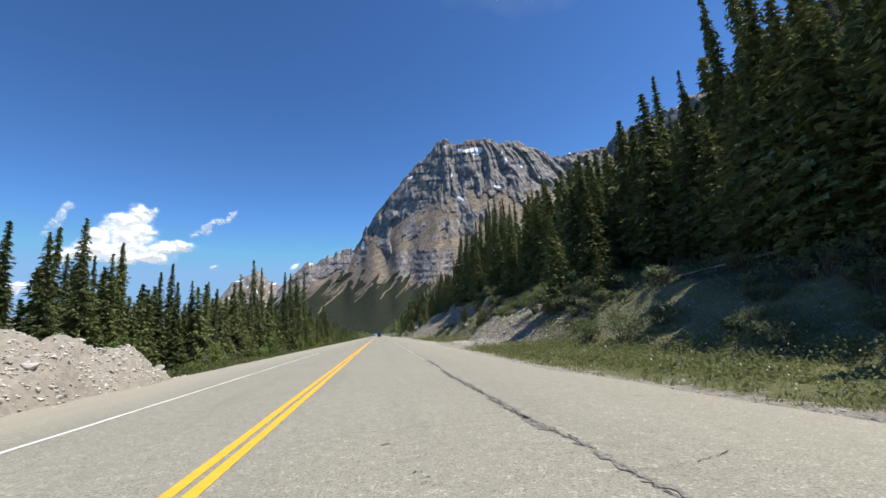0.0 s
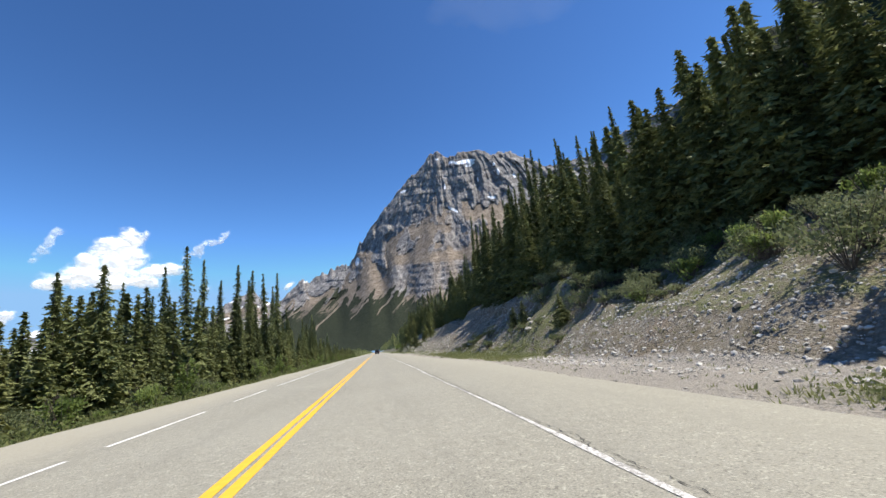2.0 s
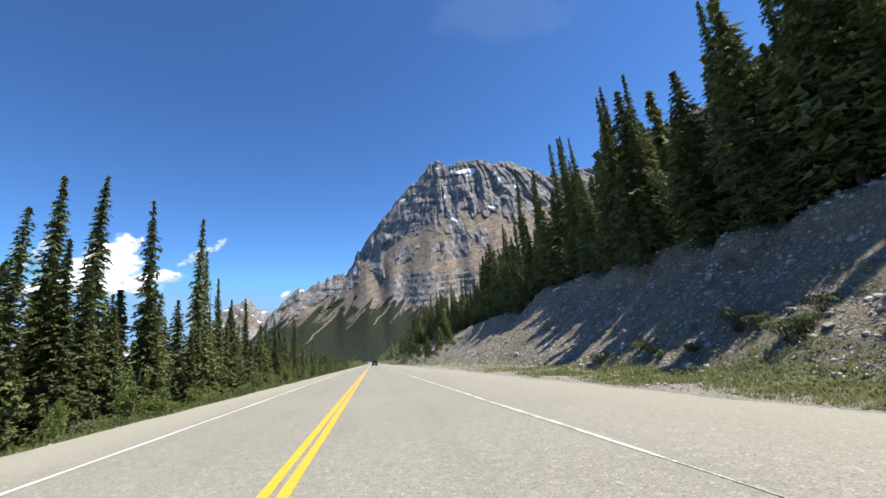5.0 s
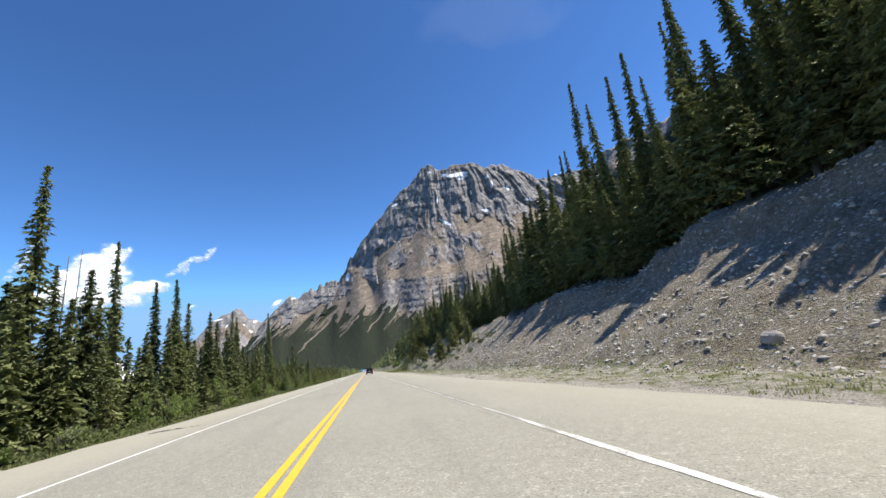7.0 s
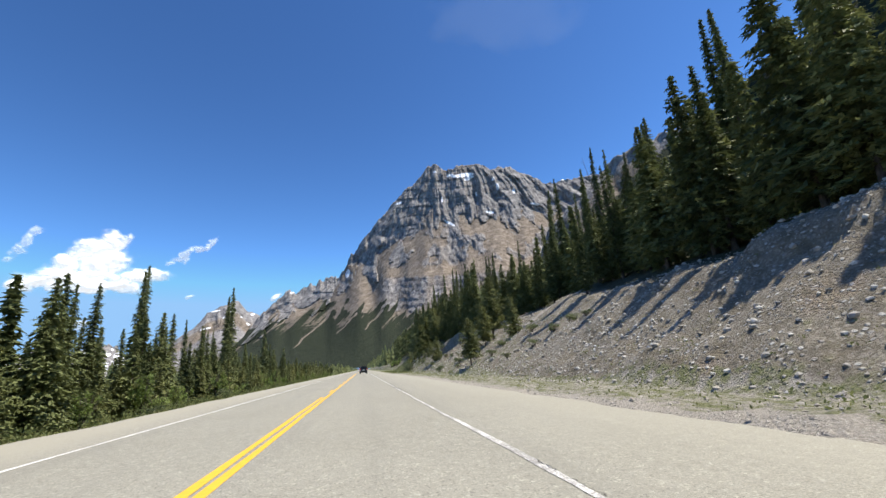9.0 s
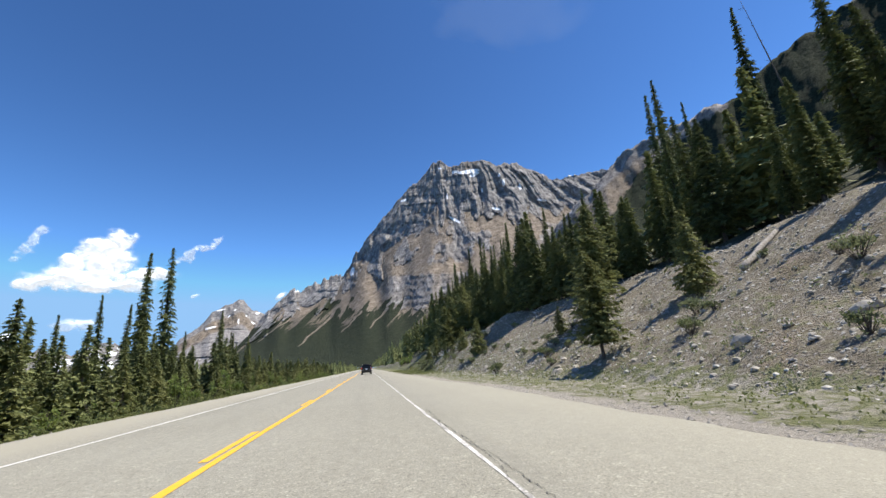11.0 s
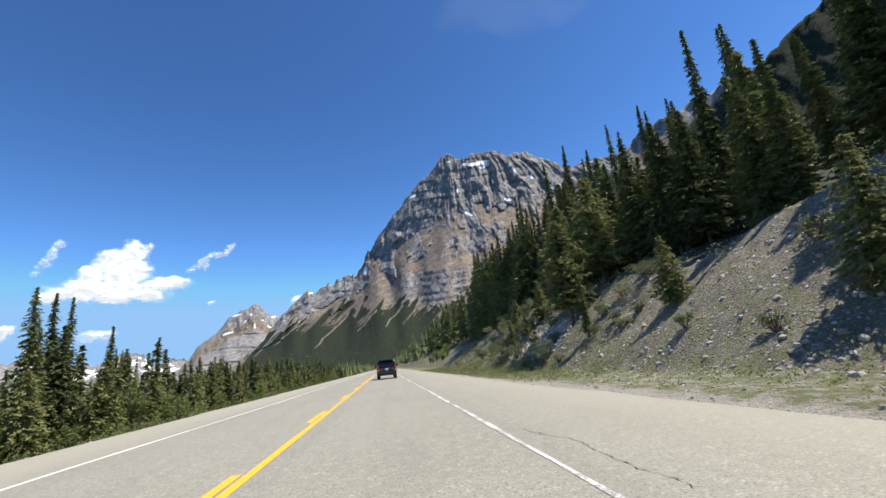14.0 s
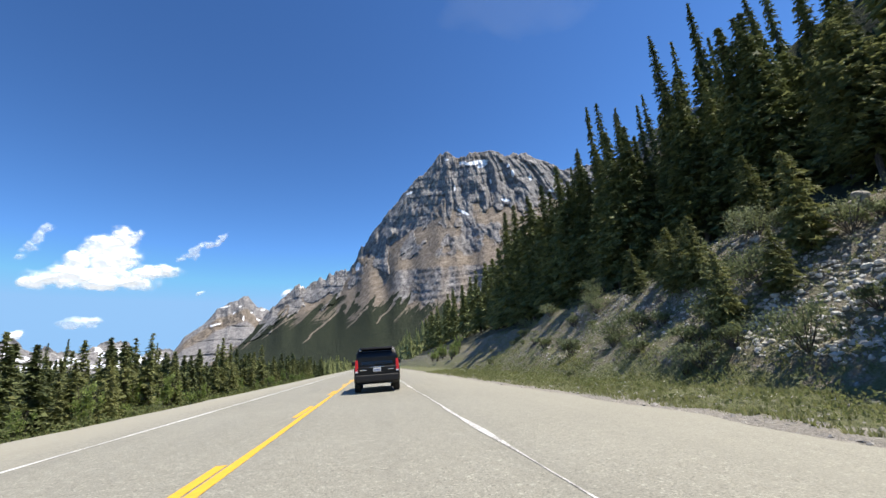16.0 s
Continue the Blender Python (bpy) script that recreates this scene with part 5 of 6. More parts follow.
for k in range(120):
    y = 24 + (290 - 24) * bush_rng.random() ** 1.1
    bush(bush_rng.choice([4, 5]), bush_rng.uniform(-14.4, -11.6), y, bush_rng.uniform(0.6, 1.25))
for k in range(14):        # young poplars where the road leaves the cut
    bush(5, bush_rng.uniform(11.8, 14.0), bush_rng.uniform(262, 284), bush_rng.uniform(0.8, 1.3))
for k in range(50):        # thicket over the spilled rubble
    y = bush_rng.uniform(24, 44)
    bush(bush_rng.choice([0, 1, 2, 4]), bush_rng.uniform(12.0, 19.0), y, bush_rng.uniform(0.6, 1.2))
for x, y, k, s in [(12.9, 209.8, 2, 1.0), (10.9, 207.2, 2, 0.8), (12.0, 215.3, 0, 0.9), (11.1, 220.3, 0, 1.0), (10.9, 211.3, 1, 1.0), (12.2, 206.3, 1, 0.9), (10.8, 209.2, 1, 0.8), (14.4, 196.3, 2, 0.7),
                   (13.6, 210.8, 2, 0.9), (14.6, 208.0, 0, 1.0), (10.6, 204.2, 1, 0.7), (13.9, 213.2, 0, 1.0), (15.0, 211.4, 2, 0.9), (10.6, 213.6, 1, 0.9), (-13.2, 38.5, 2, 1.25), (-13.8, 42.5, 2, 1.2), (-12.8, 57, 2, 1.1), (-14.0, 36.0, 2, 1.0)]:
    bush(k, x, y, s)


# ---- grass and weeds ----
def tufts(name, count, area, seed, label, tall=0.28):
    """Tufts of five bent blades, sown where area(rng) says."""
    rng = np.random.RandomState(seed)
    P = np.array([area(rng) for _ in range(count)])
    Z = land(P[:, 0], P[:, 1])
    n, blades = len(P), 5
    a = rng.rand(n, blades) * 6.28
    h = tall * (0.45 + 0.9 * rng.rand(n, 1)) * (0.7 + 0.5 * rng.rand(n, blades))
    out = h * (0.4 + 0.9 * rng.rand(n, blades))
    w = 0.012 + 0.010 * rng.rand(n, blades)
    bx, by = P[:, :1] + 0.07 * np.cos(a), P[:, 1:2] + 0.07 * np.sin(a)
    z = Z[:, None] + 0 * a
    V = np.stack([np.stack([bx - w * np.sin(a), by + w * np.cos(a), z - 0.02], -1), np.stack([bx + w * np.sin(a), by - w * np.cos(a), z - 0.02], -1),
                  np.stack([bx + out * np.cos(a), by + out * np.sin(a), z + h], -1)], 2).reshape(-1, 3)
    F = np.arange(len(V)).reshape(-1, 3)
    return tagged(new(name, poly_mesh(name, V, F, GRASS)), label, "grass", kind="stuff")


def right_verge(rng):
    while True:
        y = rng.uniform(0, 250)
        dense = np.interp(y, [0, 25, 30, 44, 50, 76, 90, 130, 190, 200], [1, 1, 0.02, 0.05, 1, 0.8, 0.0, 0.0, 0.0, 1])
        if rng.rand() < dense:
            return rng.uniform(float(road_edge(y)) + 0.7, float(np.interp(y, FOOT_Y, FOOT_X)) + 0.8), y


def right_bank(rng):
    while True:
        y = rng.uniform(0, 250)
        dense = np.interp(y, [0, 24, 32, 40, 54, 60, 130, 140, 190, 200], [1, 1, 0.15, 0.4, 0.7, 0.03, 0.03, 0.06, 0.12, 0.9])
        if rng.rand() < dense:
            return float(np.interp(y, FOOT_Y, FOOT_X)) + rng.uniform(0.3, 8.5), y


def patchy(area):
    """Sows in patches."""
    def where(rng):
        while True:
            x, y = area(rng)
            if float(fractal(x * 0.9, y * 0.5, 2, 3)) > rng.uniform(-0.9, 0.25):
                return x, y
    return where


tufts("grass", 24000, patchy(right_verge), 1, "dry green grass and weeds along the gravel verge", 0.085)
tufts("grass", 9000, patchy(right_bank), 2, "sparse grass tufts on the stony bank", 0.10)


def leafy(name, count, area, seed, label, mat, tall=0.35, leaf=0.035, leaves=16):
    """Low broad-leaved weeds: a spray of small leaves round each stem."""
    rng = np.random.RandomState(seed)
    P = np.array([area(rng) for _ in range(count)])
    base = np.stack([P[:, 0], P[:, 1], land(P[:, 0], P[:, 1])], -1)
    h = tall * (0.35 + 0.9 * rng.rand(count, 1, 1))
    f = rng.rand(count, leaves, 1) ** 0.8
    c = base[:, None] + np.concatenate([rng.randn(count, leaves, 2) * (0.10 + 0.10 * (1 - f)), f * h], -1)
    u, w = rng.randn(count, leaves, 3), rng.randn(count, leaves, 3)
    u /= np.linalg.norm(u, axis=-1, keepdims=True)
    v = np.cross(u, w)
    v /= np.linalg.norm(v, axis=-1, keepdims=True)
    s = leaf * (0.6 + 0.9 * rng.rand(count, leaves, 1))
    V = np.stack([c - u * s, c + v * s * 0.5, c + u * s, c - v * s * 0.5], 2).reshape(-1, 3)
    F = np.arange(len(V)).reshape(-1, 4)
    return tagged(new(name, poly_mesh(name, V, F, mat)), label, "weeds", kind="stuff")


def foot_weeds(r):
    y = r.choice([-2 + 30 * r.rand(), 46 + 30 * r.rand(), 190 + 46 * r.rand(), 80 + 110 * r.rand()], p=[0.46, 0.17, 0.24, 0.13])
    return float(road_edge(y)) + 1.2 + 5.8 * r.rand() ** 1.1, y


leafy("weeds", 4200, patchy(foot_weeds), 8, "low leafy green weeds along the bank's foot", GRASS)
leafy("weeds", 1700, patchy(lambda r: (9.8 + 8 * r.rand(), r.choice([30 * r.rand(), 140 + 50 * r.rand(), 194 + 44 * r.rand()], p=[0.4, 0.2, 0.4]))), 9, "grey-green weeds and low shrubs on the bank", SHRUB, 0.5, 0.045)
leafy("flowers", 900, patchy(foot_weeds), 10, "scattered pale flower heads among the weeds", PETAL, 0.45, 0.016, 5)
leafy("weeds", 2600, lambda r: (-9.6 - 4.6 * r.rand(), 14 + 260 * r.rand() ** 1.2), 12, "lush leafy weeds before the wood", GRASS, 0.6, 0.06, 14)
tufts("grass", 9000, lambda r: (-9.3 - 5.2 * r.rand(), 14 + 270 * r.rand() ** 1.2), 3, "lush green grass along the wood's edge", 0.20)


# ---- stones ----
ICO = bmesh.new()
bmesh.ops.create_icosphere(ICO, subdivisions=1, radius=1.0)
ICO_V = np.array([v.co[:] for v in ICO.verts])
ICO_F = np.array([[v.index for v in f.verts] for f in ICO.faces])
ICO.free()


OCT_V = np.array([(1, 0, 0), (-1, 0, 0), (0, 1, 0), (0, -1, 0), (0, 0, 1), (0, 0, -1)], float)
OCT_F = np.array([(0, 2, 4), (2, 1, 4), (1, 3, 4), (3, 0, 4), (2, 0, 5), (1, 2, 5), (3, 1, 5), (0, 3, 5)])


def stone_points(rng, size, shape=None):
    s = size * np.array([1.0, 0.75 + 0.4 * rng.rand(), 0.5 + 0.3 * rng.rand()])
    shape = ICO_V if shape is None else shape
    jag = 1 + 0.45 * (rng.rand(len(shape), 1) - 0.5)
    a = rng.rand() * 6.28
    p = shape * jag * s + (0.15 if len(shape) == 6 else 0.09) * size * rng.randn(*shape.shape)
    return np.stack([p[:, 0] * math.cos(a) - p[:, 1] * math.sin(a), p[:, 0] * math.sin(a) + p[:, 1] * math.cos(a), p[:, 2]], -1)


def stones(name, spots, seed, label, height=None, mat=None):
    rng = np.random.RandomState(seed)
    at = np.array(spots)
    Z = land(at[:, 0], at[:, 1]) if height is None else [height(x, y) for x, y, s in spots]
    V, F, base = [], [], 0
    for (x, y, s), z in zip(spots, Z):
        form, sides = (ICO_V, ICO_F) if s > 0.075 else (OCT_V, OCT_F)
        V.append(stone_points(rng, s, form) + [x, y, z + 0.05 * s])
        F.append(sides + base)
        base += len(form)
    F = np.concatenate(F)
    return tagged(new(name, poly_mesh(name, np.concatenate(V), F, mat or ROCK)), label, "stones", kind="stuff")


ICO = bmesh.new()
bmesh.ops.create_icosphere(ICO, subdivisions=3, radius=1.0)
LUMP_V = np.array([v.co[:] for v in ICO.verts])
LUMP_F = np.array([[v.index for v in f.verts] for f in ICO.faces])
ICO.free()


def boulder_points(rng, size):
    """A block cut by a dozen random planes, so that it has flat broken faces."""
    p = LUMP_V * 1.0
    for k in range(10):
        n = rng.randn(3)
        n /= np.linalg.norm(n)
        d = p @ n - rng.uniform(0.42, 0.75)
        p = p - np.clip(d, 0, None)[:, None] * n * 0.94
    p = p + 0.03 * rng.randn(*p.shape)
    a = rng.rand() * 6.28
    p = p * size * np.array([1.25, 0.8 + 0.4 * rng.rand(), 0.65 + 0.3 * rng.rand()])
    return np.stack([p[:, 0] * math.cos(a) - p[:, 1] * math.sin(a), p[:, 0] * math.sin(a) + p[:, 1] * math.cos(a), p[:, 2]], -1)


rng = np.random.RandomState(21)


def bank_spot(y0, y1, lo=-0.3, hi=8.0, biggest=0.2):
    y = rng.uniform(y0, y1)
    return float(np.interp(y, FOOT_Y, FOOT_X)) + rng.uniform(lo, hi) * max(1.0, float(bank_run(y)) / 8), y, biggest * (0.15 + 0.85 * rng.rand() ** 6)


spots = [bank_spot(84, 182, -1.0, 8.5, 0.15) for _ in range(9000)] + [bank_spot(50, 84, 0.2, 8.0, 0.22) for _ in range(1100)]
spots += [bank_spot(152, 184, 0.3, 10.0, 0.16) for _ in range(2600)]
spots += [bank_spot(84, 200, -0.6, 9.0, 0.09) for _ in range(6000)]
stones("stones", spots, 1, "loose pale limestone rubble on the cut bank")
spots = [bank_spot(28, 45, -2.6, 7.5, 0.085) for _ in range(3600)] + [bank_spot(204, 226, 1.0, 9.5, 0.15) for _ in range(1900)] + [bank_spot(182, 204, 0, 7, 0.16) for _ in range(900)]
stones("stones", spots, 2, "spilled grey rock rubble at the foot of the slope")
spots = []
while len(spots) < 6500:       # small rubble gathers in drifts
    x, y, s = bank_spot(62, 196, -0.2, 9.0, 0.11)
    if float(fractal(x * 0.35, y * 0.22, 3, 2)) > rng.uniform(-0.35, 0.5):
        spots.append((x, y, s))
spots += [bank_spot(60, 200, 0.0, 8.5, 0.15) for _ in range(900)] + [bank_spot(152, 180, 0.3, 9.0, 0.14) for _ in range(500)] + [bank_spot(194, 216, 1.0, 8.5, 0.13) for _ in range(900)]
spots += [bank_spot(56, 128, 0.0, 8.0, 0.12) for _ in range(3200)]
spots += [bank_spot(84, 196, -0.6, 9.0, 0.07) for _ in range(9000)] + [bank_spot(25, 46, -1.8, 6.0, 0.10) for _ in range(6500)]
for k in range(2300):        # broken white scree in the gully between the pines
    y = rng.uniform(200.2, 209.4) + 0.6 * rng.randn()
    x = 10.6 + 0.55 * rng.rand() + 3.4 * rng.rand() * float(np.interp(y, [199, 201, 207, 210], [0.35, 0.75, 1.0, 0.5]))
    spots.append((x, y, 0.03 + 0.11 * rng.rand() ** 3))
spots += [(12.3 + 0.7 * rng.randn(), 212.3 + 0.6 * rng.randn(), 0.03 + 0.09 * rng.rand() ** 3) for _ in range(170)] + [(14.2 + 0.5 * rng.randn(), 209.3 + 0.5 * rng.randn(), 0.03 + 0.09 * rng.rand() ** 3) for _ in range(120)]
stones("stones", spots, 4, "white and pale grey limestone rubble on the bank", None, PALE_ROCK)
spots = []
for k in range(4600):
    y = rng.uniform(-2, 240)
    spots.append((float(road_edge(y)) + 0.05 + 3.0 * rng.rand() ** (1.8 if y < 60 else 1.1), y, 0.014 + (0.04 if y < 60 else 0.06) * rng.rand() ** 3))
spots += [(ROAD_L - rng.uniform(0.0, 1.2), rng.uniform(5, 200), 0.014 + 0.04 * rng.rand() ** 3) for _ in range(1500)]
stones("gravel", spots, 3, "scattered gravel along the pavement's edge")
BOULDERS = [(11.0, 34.1, 0.20), (14.3, 35.4, 0.28), (11.1, 52.6, 0.28), (11.9, 174.3, 0.34), (14.4, 171.6, 0.42), (11.05, 157.3, 0.36), (11.6, 158.2, 0.22), (11.9, 156.4, 0.17), (12.3, 158.8, 0.22), (12.6, 157.4, 0.15), (11.3, 155.4, 0.22), (18.9, 150.5, 0.34), (13.5, 101.9, 0.33), (14.8, 110.4, 0.30), (15.0, 102.7, 0.26),
            (11.6, 92.0, 0.34), (12.7, 138.5, 0.30), (13.9, 143.5, 0.36), (12.2, 146.0, 0.30), (16.3, 140.6, 0.3), (15.6, 208.2, 0.28), (16.4, 206.4, 0.24), (14.9, 211.3, 0.26), (17.0, 203.8, 0.22), (12.9, 209.4, 0.2)]
for k, (x, y, s) in enumerate(BOULDERS):
    ob = new("boulder", poly_mesh("boulder", boulder_points(rng, s), LUMP_F, ROCK))
    ob.location = (x, y, float(land(x, y)) + 0.25 * s)
    tagged(ob, "angular pale limestone boulder on the bank", "boulder", "boulders on the bank")


# ---- gravel heap beside the road ----
def heap_inside(x, y):
    """1 on the ridge of the heap, 0 at its foot."""
    return 1 - (np.abs((np.asarray(x, float) + 12.2) / 4.6) ** 6 + np.abs((np.asarray(y, float) - 8.0) / 11.6) ** 6) ** (1 / 6)


def heap_height(x, y):
    e = heap_inside(x, y) + 0.05 * fractal(np.asarray(x, float) * 0.5, np.asarray(y, float) * 0.5, 3, 2)
    rise = 2.5 * np.tanh(np.clip(e, 0, 1) * 3.0)
    lumps = 0.40 * fractal(np.asarray(x, float) * 0.55, np.asarray(y, float) * 0.55, 3, 1) + 0.22 * fractal(np.asarray(x, float) * 1.8, np.asarray(y, float) * 1.8, 4, 2)
    return land(x, y) + np.where(e > 0, rise + lumps * np.clip(4 * e, 0, 1), -0.15)


hx, hy = np.meshgrid(np.linspace(-17.4, -7.2, 110), np.linspace(-5.0, 21.2, 200))
heap = tagged(new("dirt_mound", grid_mesh("dirt_mound", np.stack([hx, hy, np.maximum(heap_height(hx, hy), land(hx, hy) - 0.15)], -1), None, [DIRT])),
              "mound of pale dirt and gravel dumped beside the road", "dirt mound")
spots = []
while len(spots) < 10500:
    x, y = rng.uniform(-13, -7.0), rng.uniform(4.5, 21.2)
    e = float(heap_inside(x, y))
    if e > -0.10 and rng.rand() < 0.55 + 0.45 * (e < 0.3):
        spots.append((x, y, 0.012 + 0.070 * rng.rand() ** 3))
on_heap = lambda x, y: max(float(heap_height(x, y)), float(land(x, y)))
stones("heap_stones", spots[:4500], 5, "grey stones over the dirt mound", on_heap)
stones("heap_stones", spots[4500:], 6, "white limestone stones over the dirt mound", on_heap, PALE_ROCK)
for x, y, s in [(-8.45, 11.9, 0.20), (-8.35, 10.5, 0.17), (-8.3, 17.9, 0.16), (-9.4, 14.6, 0.15), (-9.8, 13.2, 0.12), (-9.0, 12.9, 0.11), (-9.7, 15.6, 0.16)]:
    ob = new("boulder", poly_mesh("boulder", boulder_points(rng, s), LUMP_F, PALE_ROCK))
    ob.location = (x, y, on_heap(x, y) + 0.25 * s)
    tagged(ob, "white boulder lying on the dirt mound's foot", "boulder", "boulders at the mound")


# ---- dead wood ----
def pole(name, a, b, r0, r1, label, category, mat=None, twigs=0, seed=1):
    """A tapered, slightly crooked bare stem from a to b, with stubs."""
    rng = np.random.RandomState(seed)
    a, b = Vector(a), Vector(b)
    axis_ = (b - a).normalized()
    side = axis_.orthogonal().normalized()
    other = axis_.cross(side)
    V, F, n, m = [], [], 10, 7

    def tube(p0, p1, q0, q1, steps, crook):
        base = len(V)
        for k in range(steps):
            f = k / (steps - 1)
            c = p0.lerp(p1, f) + (side * rng.randn() + other * rng.randn()) * crook
            r = q0 + (q1 - q0) * f
            for s in range(m):
                V.append(c + (side * math.cos(6.2832 * s / m) + other * math.sin(6.2832 * s / m)) * r * rng.uniform(0.9, 1.1))
        for k in range(steps - 1):
            F.extend((base + k * m + s, base + k * m + (s + 1) % m, base + (k + 1) * m + (s + 1) % m, base + (k + 1) * m + s) for s in range(m))
        F.append(tuple(base + s for s in range(m))[::-1])
        F.append(tuple(base + (steps - 1) * m + s for s in range(m)))

    tube(a, b, r0, r1, n, r0 * 0.12)
    for k in range(twigs):
        p = a.lerp(b, rng.uniform(0.3, 0.97))
        ang = rng.rand() * 6.28
        d = (side * math.cos(ang) + other * math.sin(ang)) * rng.uniform(0.2, 0.7) + axis_ * rng.uniform(-0.15, 0.25)
        tube(p, p + d, r1 * 0.8 + 0.006, 0.004, 3, 0.01)
    return tagged(new(name, poly_mesh(name, V, F, mat or DEADWOOD, True)), label, category)


def on_land(x, y, up):
    return x, y, float(land(x, y)) + up


pole("fallen_log", on_land(17.5, 150.2, 0.16), on_land(21.4, 151.4, 0.16), 0.17, 0.12, "bleached bare log lying across the stony bank", "log", seed=2)
pole("fallen_log", on_land(16.2, 13.5, 0.1), on_land(14.3, 20.5, 0.25), 0.07, 0.04, "thin grey fallen trunk on the shrubby slope", "log", seed=3)
for x, y, h, lean in [(-22.5, 44.8, 8.5, 0.1), (-21.5, 116.0, 14.0, 0.1), (-21.0, 111.5, 14.5, 0.1), (-20.0, 112.5, 12.5, -0.1), (36.0, 158.0, 17.5, -3.0), (25.5, 186.0, 12.0, -2.5), (30.0, 190.0, 15.5, -4.5)]:
    z = float(land(x, y))
    pole("dead_tree", (x, y, z - 0.1), (x + lean, y + 0.2, z + h), 0.11, 0.015, "dead grey spruce snag, bare of needles", "dead tree", BARK, 34, int(abs(x * 7 + y)))


# ---- cracks in the asphalt ----
def crack(points, width, seed, label="dark ragged crack along the lane edge", strands=1, spread=0.08, mat=None, lift=0.009):
    """Broken, angular strands that wander about the given line."""
    rng = np.random.RandomState(seed)
    V, F = [], []
    for strand in range(strands):
        P = []
        for (x0, y0), (x1, y1) in zip(points[:-1], points[1:]):
            n = max(2, int(math.hypot(x1 - x0, y1 - y0) / 0.055))
            P += [(x0 + (x1 - x0) * k / n, y0 + (y1 - y0) * k / n) for k in range(n)]
        P = np.array(P)
        drift = np.zeros(len(P))
        for k in range(1, len(P)):
            drift[k] = 0.90 * drift[k - 1] + rng.randn() * 0.016
        d = np.gradient(P, axis=0)
        nrm = np.stack([-d[:, 1], d[:, 0]], -1) / (np.linalg.norm(d, axis=1, keepdims=True) + 1e-6)
        P = P + nrm * (drift + (strand - (strands - 1) / 2) * spread)[:, None] + rng.randn(*P.shape) * 0.007
        w = width * (0.15 + 1.3 * rng.rand(len(P)) ** 2)
        gap = fractal(np.arange(len(P)) * 0.11, np.zeros(len(P)) + seed + 3.1 * strand, 2) < (-0.25 if strand else -0.75)
        for k in range(len(P) - 1):
            if gap[k]:
                continue
            i = len(V)
            for q, sgn in ((k, 1), (k, -1), (k + 1, -1), (k + 1, 1)):
                V.append((*(P[q] + nrm[q] * w[q] * sgn), lift))
            F.append((i, i + 1, i + 2, i + 3))
    me = poly_mesh("crack", V, F, mat or CRACK)
    bm = bmesh.new()
    bm.from_mesh(me)
    for f in bm.faces:
        if f.normal.z < 0:
            f.normal_flip()
    bm.to_mesh(me)
    bm.free()
    tagged(new("crack", me), label, "road crack", kind="structure")


crack([(1.84, 2.2), (1.80, 4.0), (1.78, 6.0), (1.82, 8.0), (1.77, 10.5), (1.84, 13.0), (1.92, 17.0)], 0.050, 2, "worn grey band of broken asphalt along the crack", 2, 0.05, SPALL, 0.0075)
crack([(1.83, 2.2), (1.80, 3.0), (1.84, 4.7), (1.76, 6.0), (1.83, 8.0), (1.76, 10.5), (1.83, 13.0), (1.9, 16.0)], 0.0075, 1, strands=2, spread=0.035)
crack([(-0.5, 5.4), (0.5, 5.35), (1.2, 5.32), (1.8, 5.45), (2.25, 5.55)], 0.0035, 3, "fine crack across the lane")
for k, (x, y) in enumerate([(0.30, 3.72), (0.36, 3.56), (0.33, 3.42), (0.42, 3.36), (0.05, 4.7)]):
    crack([(x - 0.06, y), (x, y + 0.02), (x + 0.05, y - 0.01)], 0.009, 40 + k, "short dark gouge in the lane")
crack([(-4.2, 5.0), (-3.0, 5.05), (-1.9, 5.2)], 0.003, 6, "fine crack across the lane")
crack([(1.75, 3.15), (2.1, 3.12), (2.55, 3.2), (2.9, 3.35)], 0.005, 7, "fine crack across the shoulder")
crack([(3.4, 21.4), (3.9, 21.6), (4.4, 21.5)], 0.010, 8, "dark crack across the shoulder")
crack([(3.8, 22.6), (4.6, 22.8), (5.3, 22.6)], 0.008, 9, "dark crack across the shoulder")
crack([(1.93, 14.0), (1.97, 24.0), (2.05, 34.0), (2.14, 44.0)], 0.006, 10, strands=2, spread=0.05)
crack([(2.3, 180.5), (2.6, 179.4), (2.55, 178.2), (2.6, 176.9)], 0.007, 11, "fine crack across the shoulder")
crack([(2.1, 92.0), (2.14, 102.0), (2.1, 112.0)], 0.006, 12, strands=2, spread=0.06)
crack([(2.12, 126.0), (2.08, 134.0), (2.12, 146.0)], 0.006, 13, strands=2, spread=0.06)
crack([(0.05, 21.0), (0.1, 23.0), (0.0, 25.0)], 0.005, 14, "fine crack along the lane")
crack([(-7.3, 96.6), (-6.6, 97.2), (-6.0, 97.5)], 0.07, 15, "dark stain on the far shoulder", 3, 0.1)
web = random.Random(31)
for k in range(26):
    x, y = web.choice([web.uniform(-0.9, 1.7), web.uniform(2.4, 4.6)]), web.choice([web.uniform(3, 14), web.uniform(14, 60), web.uniform(60, 215)])
    turn, length = web.uniform(-0.5, 0.5) + web.choice([0, 0, 1.57]), web.uniform(0.5, 1.8)
    crack([(x, y), (x + 0.5 * length * math.cos(turn), y + 0.5 * length * math.sin(turn) + 0.06), (x + length * math.cos(turn), y + length * math.sin(turn))],
          web.uniform(0.0022, 0.0045), 100 + k, "hairline crack in the weathered asphalt")


